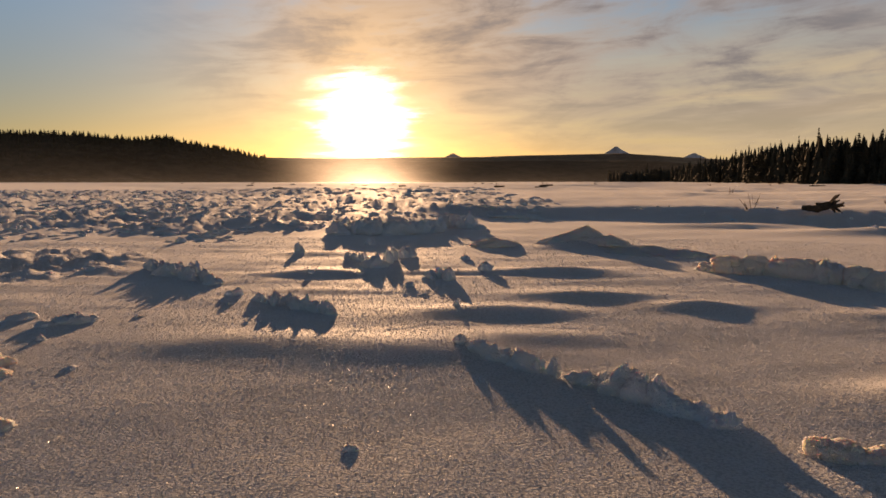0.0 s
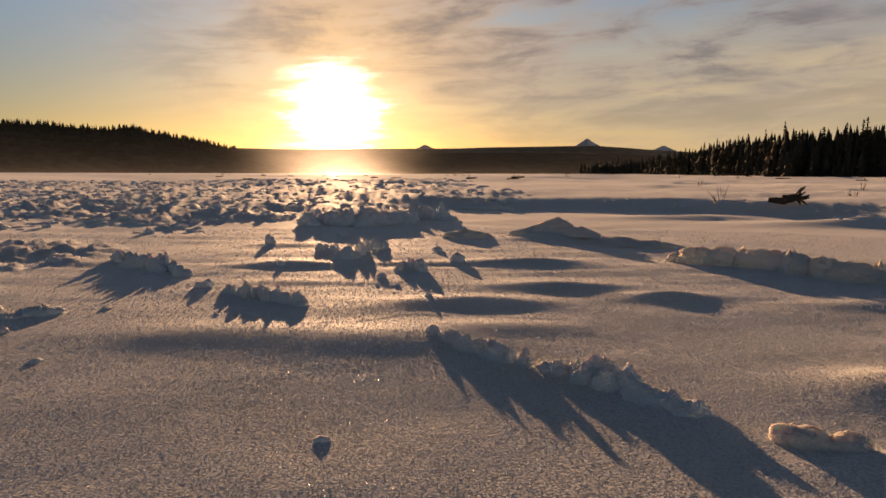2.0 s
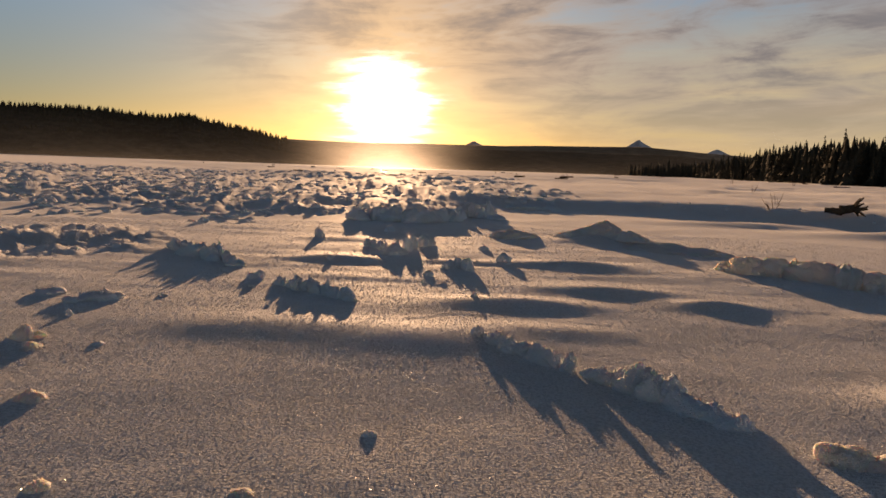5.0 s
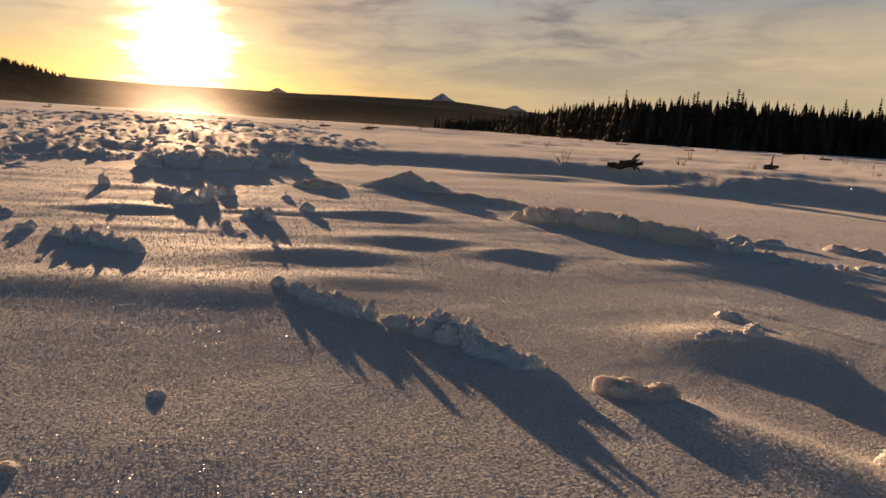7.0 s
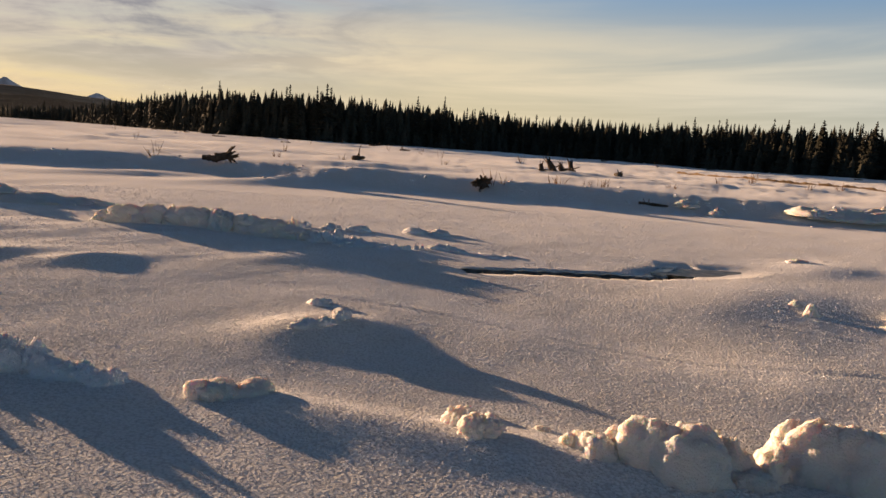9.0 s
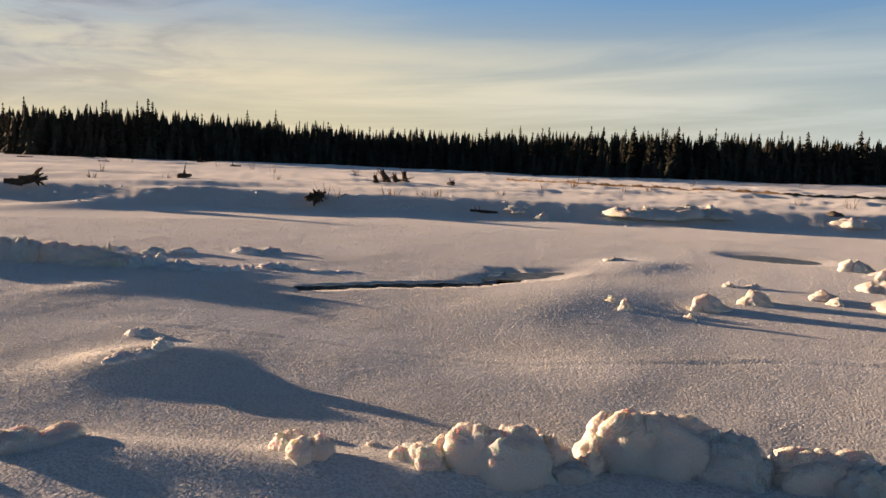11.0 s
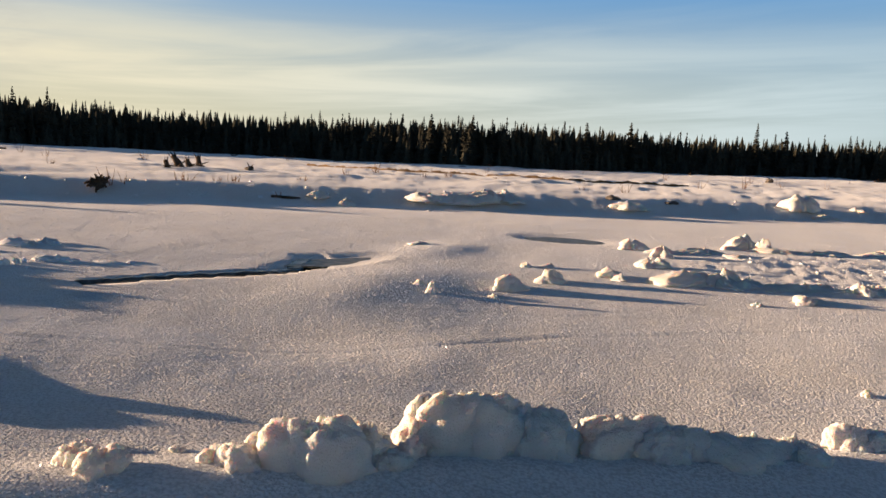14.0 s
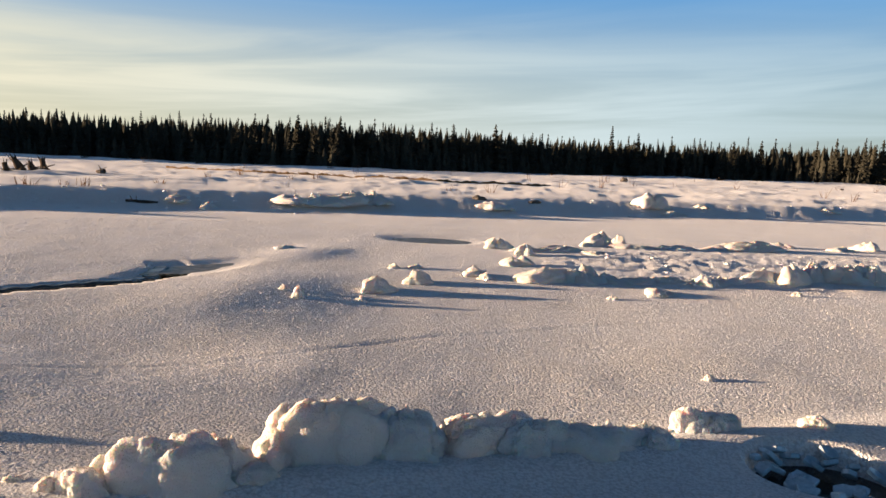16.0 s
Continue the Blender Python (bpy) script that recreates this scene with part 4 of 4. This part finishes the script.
snow_chunks("snow_chunk", "cream-lit ice block at the foot of the bank", [(21.62, 11.36, 0.64, 0.27), (32.87, -2.54, 1.32, 0.67), (32.09, -3.37, 0.94, 0.19), (34.42, -4.76, 0.61, 0.2), (38.55, -10.9, 1.17, 0.23), (21.87, 12.54, 0.73, 0.26)], 4, 30, group="ice blocks along the bank", smooth=True)
snow_ridge("ice_pile", "pile of pushed-up ice at the foot of the bank", [(23.55, 9.52, 1.1, 0.29), (23.99, 8.63, 1.28, 0.37), (25.25, 7.96, 1.33, 0.46), (25.8, 7.32, 0.97, 0.31)], 4, 31, 0.9, jag=3, smooth=True)
snow_chunks("snow_chunk", "cream-lit ice block at the foot of the bank", [(27.83, 3.42, 1.22, 0.32)], 4, 32, group="ice blocks along the bank", smooth=True)
snow_ridge("snow_ridge", "high dark ridge of pushed-up snow blocks", [(-3.01, 20.72, 0.91, 0.38), (-2.24, 20.79, 1.06, 0.43), (-1.31, 20.8, 1.06, 0.5), (-0.56, 21.44, 0.94, 0.42), (0.07, 23.71, 0.87, 0.52), (0.77, 23.16, 0.85, 0.2)], 4, 33, 0.8, jag=4)
snow_ridge("snow_ridge", "low far ridge of snow blocks", [(2.25, 29.52, 1.3, 0.26), (3.11, 29.38, 0.86, 0.22)], 4, 34, 0.8)


# ---- pushed-up ice rubble over the far side of the river ----
def in_rubble(x, y):
    return y > 18.5 + 0.45 * abs(x + 8.5) + 0.10 * max(x + 4, 0) ** 2 + 2 * math.sin(x * 1.3)


rnd = random.Random(21)
chunk_kinds = [lump_mesh("ice_chunk", 3, 900 + k, 1.0, 0.8, (0.35, 0.5, 0.65, 0.45, 0.8, 0.4, 0.55, 0.3)[k], knobs=60, crag=1.5) for k in range(8)]
made = 0
while made < 210:
    y = 10 + 35 * rnd.random() ** 1.2
    x = rnd.uniform(-0.62 * y - 1, 3.5)
    patch = math.hypot((x + 7.6) / 2.1, (y - 12.9) / 2.7) < 1
    if not (in_rubble(x, y) or patch):
        continue
    s = rnd.uniform(0.12, 0.36) * (0.75 if patch else 1.0) * (1.6 if rnd.random() < 0.07 else 1)
    ob = new("ice_chunk", chunk_kinds[rnd.randrange(8)])
    ob.matrix_basis = pose(x, y, H(x, y) - 0.02, rnd.uniform(-14, 14), rnd.uniform(-14, 14), rnd.uniform(0, 360)) @ Matrix.Diagonal((s * rnd.uniform(0.8, 1.5), s, s * rnd.uniform(0.5, 1.0), 1))
    tagged(ob, "snow-crusted chunk of pushed-up river ice", "ice chunk", "pushed-up ice chunks")
    made += 1


def merged(name, label, spots, kinds, mat, category):
    """Many chunks joined into one thing; spots of (x, y, z, size, flat, turn)."""
    rnd = random.Random(5)
    VV, FF, base = [], [], 0
    for x, y, z, s, flat, turn in spots:
        P, F = kinds[rnd.randrange(len(kinds))]
        c, sn = math.cos(turn), math.sin(turn)
        q = s * rnd.uniform(0.7, 1.5)
        VV.append(np.stack([x + q * c * P[:, 0] - s * sn * P[:, 1], y + q * sn * P[:, 0] + s * c * P[:, 1], z + s * flat * P[:, 2]], -1))
        FF.append(F + base)
        base += len(P)
    ob = new(name, mesh_from(name, np.concatenate(VV), np.concatenate(FF)))
    ob.data.materials.append(mat)
    return tagged(ob, label, category, kind="stuff")


small = [lump_points(2, 700 + k, 1.0, 0.8, 0.5, knobs=26, crag=1.6) for k in range(6)]
spots = []
while len(spots) < 2300:
    y = 16 + 95 * rnd.random() ** 1.7
    x = rnd.uniform(-0.66 * y - 2, 5)
    if in_rubble(x, y) and (y < 60 or rnd.random() < 0.7):
        s = rnd.uniform(0.07, 0.32) * (1 + y / 70)
        spots.append((x, y, s, rnd.uniform(0.3, 0.65), rnd.uniform(0, 6.28)))
zs = height(np.array([p[0] for p in spots]), np.array([p[1] for p in spots]))
merged("ice_rubble", "broken field of snow-crusted river ice rubble", [(p[0], p[1], z - 0.03, *p[2:]) for p, z in zip(spots, zs)], small, SNOW_LUMP, "ice rubble")
spots = []
while len(spots) < 520:  # small crumbs along the ice foot of the bank and on the rough floe
    if rnd.random() < 0.5:
        k = rnd.randrange(5, 12)
        f = rnd.random()
        (ax, ay), (bx, by) = BANK[k], BANK[k + 1]
        x, y = ax + f * (bx - ax) + rnd.gauss(0.6, 0.9), ay + f * (by - ay) + rnd.gauss(0.6, 0.9)
        s = rnd.uniform(0.05, 0.17)
    else:
        x, y = rnd.gauss(14.4, 1.3), rnd.gauss(-3.2, 2.2)
        s = rnd.uniform(0.03, 0.09)
    spots.append((x, y, s, rnd.uniform(0.5, 1.1), rnd.uniform(0, 6.28)))
zs = height(np.array([p[0] for p in spots]), np.array([p[1] for p in spots]))
merged("snow_crumbs", "crumbled ice and snow along the river bank", [(p[0], p[1], z - 0.02, *p[2:]) for p, z in zip(spots, zs)], small, SNOW_LUMP, "snow crumbs")


# ---- driftwood, twigs and stones ----
def part(name, V, F, mat, parent, label="", smooth=True):
    ob = new(name, mesh_from(name, [tuple(v) for v in V], F, smooth))
    ob.data.materials.append(mat)
    ob.parent = parent
    if label:
        ob["label"] = label
    return ob


def limb(parent, name, start, way, length, radius, seed, bend=0.25, sides=8, mat=None, steps=7, tip=0.25):
    """A crooked, tapering piece of wood."""
    rnd = random.Random(seed)
    way = Vector(way).normalized()
    p, pts, radii = Vector(start), [], []
    for k in range(steps + 1):
        f = k / steps
        pts.append(p.copy())
        radii.append(radius * (1 - (1 - tip) * f) * rnd.uniform(0.88, 1.12))
        way = (way + Vector((rnd.uniform(-bend, bend), rnd.uniform(-bend, bend), rnd.uniform(-bend, bend))) * 0.5).normalized()
        p += way * length / steps
    V, F = [], []
    tube(V, F, pts, radii, sides)
    b = len(V)
    V.extend([pts[0], pts[-1]])
    n = len(pts)
    for s in range(sides):
        F.append((b, (s + 1) % sides, s, s))
        F.append((b + 1, (n - 1) * sides + s, (n - 1) * sides + (s + 1) % sides, (n - 1) * sides + (s + 1) % sides))
    F4 = [f if f[2] != f[3] else f for f in F]
    tri = [(f[0], f[1], f[2]) for f in F4] + [(f[0], f[2], f[3]) for f in F4 if f[2] != f[3]]
    return part(name, V, tri, mat or BARK, parent)


def root_wad(name, label, x, y, size, turn, seed, roots=9, sink=0.05, reach=1.0):
    """The root plate of a washed-up tree with a stub of trunk."""
    rnd = random.Random(seed)
    root = new(name)
    root.matrix_basis = pose(x, y, H(x, y) - sink, 0, 0, turn)
    limb(root, "trunk", (-0.2 * size, 0, 0.22 * size), (-1, 0.1, 0.12), 0.55 * size, 0.13 * size, seed, 0.1, 10, tip=0.7)
    limb(root, "trunk", (-0.3 * size, 0, 0.28 * size), (1, 0, 0.1), 0.5 * size, 0.17 * size, seed + 90, 0.15, 10, tip=0.8)
    for k in range(roots):
        a = k / roots * math.tau
        way = (0.55 + 0.4 * rnd.random(), math.cos(a), 0.75 * math.sin(a) + 0.25)
        limb(root, "root", (0.1 * size, 0.05 * size * math.cos(a), 0.33 * size), way, reach * size * rnd.uniform(0.3, 0.6), 0.095 * size, seed + k, 0.5, 6)
    return tagged(root, label, "driftwood")


def splintered_stump(x, y, tall, seed):
    """A broken trunk standing upright, split at the top, with roots over the snow."""
    rnd = random.Random(seed)
    root = new("splintered_stump")
    root.matrix_basis = pose(x, y, H(x, y) - 0.06, rnd.uniform(-20, 20), rnd.uniform(-28, 28), rnd.uniform(0, 360))
    limb(root, "trunk", (0, 0, -0.05), (0.1, 0, 1), tall * 0.75, 0.17 * tall + 0.03, seed, 0.15, 9, tip=0.65, steps=5)
    for k in range(5):
        a = rnd.random() * math.tau
        limb(root, "splinter", (0.08 * tall * math.cos(a), 0.08 * tall * math.sin(a), tall * 0.5), (0.35 * math.cos(a), 0.35 * math.sin(a), 1), tall * rnd.uniform(0.3, 0.55), 0.05 * tall, seed * 7 + k, 0.25, 5, steps=4, tip=0.1)
    for k in range(5):
        a = k / 5 * math.tau + rnd.uniform(-0.4, 0.4)
        limb(root, "root", (0.05 * math.cos(a), 0.05 * math.sin(a), 0.16 * tall), (math.cos(a), math.sin(a), rnd.uniform(-0.25, 0.15)), tall * rnd.uniform(0.35, 0.6), 0.06 * tall, seed * 11 + k, 0.4, 6, steps=5)
    return tagged(root, "dark splintered stump standing on the snow flats", "stump", "cluster of splintered stumps")


def drift_log(name, label, x, y, length, radius, turn, seed, sink=0.3, group="driftwood logs on the flats"):
    root = new(name)
    root.matrix_basis = pose(x, y, H(x, y) + radius * (0.9 - sink), 0, 0, turn)
    limb(root, "trunk", (-length / 2, 0, 0), (1, 0, 0.02), length, radius, seed, 0.08, 8, tip=0.55)
    rnd = random.Random(seed)
    for k in range(2):
        limb(root, "branch_stub", (rnd.uniform(-0.35, 0.3) * length, 0, radius * 0.5), (rnd.uniform(-0.5, 0.5), rnd.uniform(-0.6, 0.6), 1), radius * rnd.uniform(2, 5), radius * 0.3, seed + k, 0.4, 5, steps=4)
    return tagged(root, label, "log", group)


def willow(x, y, tall, seed, stems=7):
    """Bare twigs standing out of the snow."""
    rnd = random.Random(seed)
    root = new("willow_bush")
    root.matrix_basis = pose(x, y, H(x, y) - 0.05, 0, 0, rnd.uniform(0, 360))
    for k in range(stems):
        a = rnd.random() * math.tau
        lean = rnd.uniform(0.1, 0.6)
        limb(root, "stem", (0.12 * math.cos(a), 0.12 * math.sin(a), 0), (lean * math.cos(a), lean * math.sin(a), 1), tall * rnd.uniform(0.55, 1.1), 0.010 + 0.006 * tall, seed * 13 + k, 0.3, 4, TWIG, 5)
    return tagged(root, "bare reddish willow twigs standing in the snow", "bush", "bare willow bushes on the flats")


root_wad("driftwood_stump", "dark upturned root stump of driftwood on the snowy bank", 12.54, 25.36, 0.97, -27, 11, 13)
root_wad("driftwood_stump", "dark rooted driftwood stub at the edge of the bank", 17.9, 17.64, 0.95, -140, 31, 24, reach=0.68)
drift_log("driftwood_log", "short dark driftwood log lying in snow", 21.08, 29.08, 0.85, 0.13, 20, 41)
for x, y, tall, seed in ((29.19, 24.83, 0.62, 51), (30.35, 25.07, 0.98, 52), (31.3, 25.3, 0.55, 55), (31.82, 25.61, 0.66, 53), (32.5, 25.62, 0.86, 54)):
    splintered_stump(x, y, tall, seed)
drift_log("driftwood_log", "short dark driftwood log lying in snow", 34.24, 23.85, 0.56, 0.12, 70, 44)
drift_log("driftwood_log", "snow-capped driftwood log at the foot of the bank", 21.22, 13.32, 0.92, 0.07, -45, 45)
willow(18.35, 17.75, 0.55, 31, 6)
willow(18.8, 17.5, 0.42, 32, 6)
willow(12.19, 30.69, 0.59, 1, 5)
willow(16.86, 29.21, 0.30, 2, 6)
willow(25.77, 28.37, 0.40, 3, 7)
willow(20.77, 17.08, 0.36, 4, 8)
willow(21.05, 16.93, 0.28, 5, 5)
willow(21.96, 15.8, 0.36, 6, 6)
willow(25.97, 15.62, 0.27, 7, 7)
willow(34.34, 18.13, 0.40, 8, 8)
willow(46.31, 22.23, 0.76, 9, 5)
willow(41.93, 15.45, 0.53, 10, 6)
willow(45.29, 21.82, 0.97, 11, 7)
willow(40.47, 14.94, 0.51, 12, 8)
willow(34.79, 6.4, 0.44, 13, 5)
willow(35.44, 4.51, 0.58, 14, 6)
willow(53.31, 1.87, 0.71, 15, 7)
willow(60.29, -0.83, 1.16, 16, 8)
willow(21.13, 17.08, 0.40, 17, 5)
willow(22.29, 16.17, 0.36, 18, 6)
willow(21.81, 16.42, 0.28, 19, 7)
willow(92.17, -16.67, 0.84, 20, 8)
willow(83.61, -8.9, 0.75, 21, 5)
willow(37.99, 15.42, 0.42, 22, 6)
willow(47.59, 14.31, 0.37, 23, 7)
willow(54.77, 11.74, 0.50, 24, 8)
willow(79.76, -4.61, 0.71, 25, 5)
willow(25.3, 15.2, 0.26, 26, 6)
willow(11.15, 28.18, 0.54, 27, 7)
willow(17.0, 29.5, 0.30, 28, 8)
willow(20.12, 29.11, 0.32, 29, 5)
rnd = random.Random(15)
for k in range(70):
    a = rnd.uniform(13, 118)
    d = float(forest_dist(a)) * (0.99 - 0.4 * rnd.random() ** 2.6)
    x, y = d * math.sin(radians(a)), d * math.cos(radians(a))
    drift_log("driftwood_log", "far grey driftwood log half buried in snow", x, y, rnd.uniform(0.8, 2.6), rnd.uniform(0.07, 0.16), rnd.uniform(-80, 10), 500 + k, 0.1)
for k in range(26):
    a = rnd.uniform(-20, 14)
    d = rnd.uniform(90, 330)
    x, y = d * math.sin(radians(a)), d * math.cos(radians(a))
    drift_log("driftwood_log", "far grey driftwood log half buried in snow", x, y, rnd.uniform(0.8, 2.4), rnd.uniform(0.08, 0.2), rnd.uniform(-30, 30), 700 + k, 0.1)
for k in range(34):
    a = rnd.uniform(18, 112)
    d = rnd.uniform(45, 150)
    x, y = d * math.sin(radians(a)), d * math.cos(radians(a))
    willow(x, y, rnd.uniform(0.5, 1.1), 60 + k, 5)


def stone(x, y, w, h, seed):
    P, F = lump_points(3, seed, w, w * 0.7, h, knobs=4, crag=0.8)
    ob = new("boulder", mesh_from("boulder", P, F))
    ob.data.materials.append(STONE)
    ob.matrix_basis = pose(x, y, H(x, y) - 0.03, 0, 0, seed * 40)
    tagged(ob, "dark bare boulder at the snowy bank", "boulder", "boulders at the bank")


stone(28.85, 4.11, 0.56, 0.19, 3)
stone(29.94, 2.12, 0.66, 0.13, 4)
stone(33.69, 23.46, 0.49, 0.21, 5)
stone(101.2, -4.45, 1.06, 0.60, 6)


def bare_edge(pts):
    """A low strip of bare soil and dead grass where the wind has cleared the snow."""
    V, n = [], 140
    for k in range(n):
        f = k / (n - 1) * (len(pts) - 1.001)
        i = int(f)
        x, y = (pts[i][c] + (f - i) * (pts[i + 1][c] - pts[i][c]) for c in (0, 1))
        z = H(x, y)
        up = 0.14 + 0.05 * math.sin(k * 0.9) + 0.04 * math.sin(k * 2.3)
        for dx, dz in ((-0.22, -0.05), (-0.10, up), (0.10, up * 0.9), (0.3, -0.05)):
            V.append((x + dx, y + 0.3 * dx, z + dz))
    me = mesh_from("bare_edge", V, grid_faces(n, 4), smooth=False)
    me.materials.append(SOIL)
    tagged(new("bare_edge", me), "thin brown strip of bare soil and dead grass", "soil edge", kind="structure")


bare_edge([(63.51, 37.8), (58.5, 27.21), (57.66, 19.66), (55.88, 11.12), (60.23, 2.98)])


# thin broken ice plates tilted in the hole
def slab(x, y, z, size, tilt, seed):
    rnd = random.Random(seed)
    bm = bmesh.new()
    n = rnd.randint(4, 6)
    ring = [bm.verts.new((size * rnd.uniform(0.6, 1.1) * math.cos(k / n * math.tau), size * rnd.uniform(0.6, 1.1) * math.sin(k / n * math.tau), 0)) for k in range(n)]
    face = bm.faces.new(ring)
    ext = bmesh.ops.extrude_face_region(bm, geom=[face])
    bmesh.ops.translate(bm, verts=[v for v in ext["geom"] if isinstance(v, bmesh.types.BMVert)], vec=(0, 0, 0.028))
    bmesh.ops.recalc_face_normals(bm, faces=bm.faces)
    bmesh.ops.bevel(bm, geom=list(bm.edges), offset=0.004, segments=1, affect="EDGES")
    me = bpy.data.meshes.new("ice_plate")
    bm.to_mesh(me)
    bm.free()
    me.materials.append(ICE_SLAB)
    ob = new("ice_plate", me)
    ob.matrix_basis = pose(x, y, z, *tilt, rnd.uniform(0, 360))
    tagged(ob, "thin broken plate of grey ice in the hole", "ice plate", "broken ice plates in the hole")


rnd = random.Random(77)
for k in range(28):
    a = k / 14 * math.tau + rnd.uniform(-0.2, 0.2)
    q = rnd.uniform(0.45, 1.05)
    slab(4.62 + 0.32 * q * math.cos(a), -1.22 + 0.36 * q * math.sin(a), -0.075 + 0.06 * q, rnd.uniform(0.035, 0.085),
         (rnd.uniform(-32, 32), rnd.uniform(-32, 32)), 300 + k)
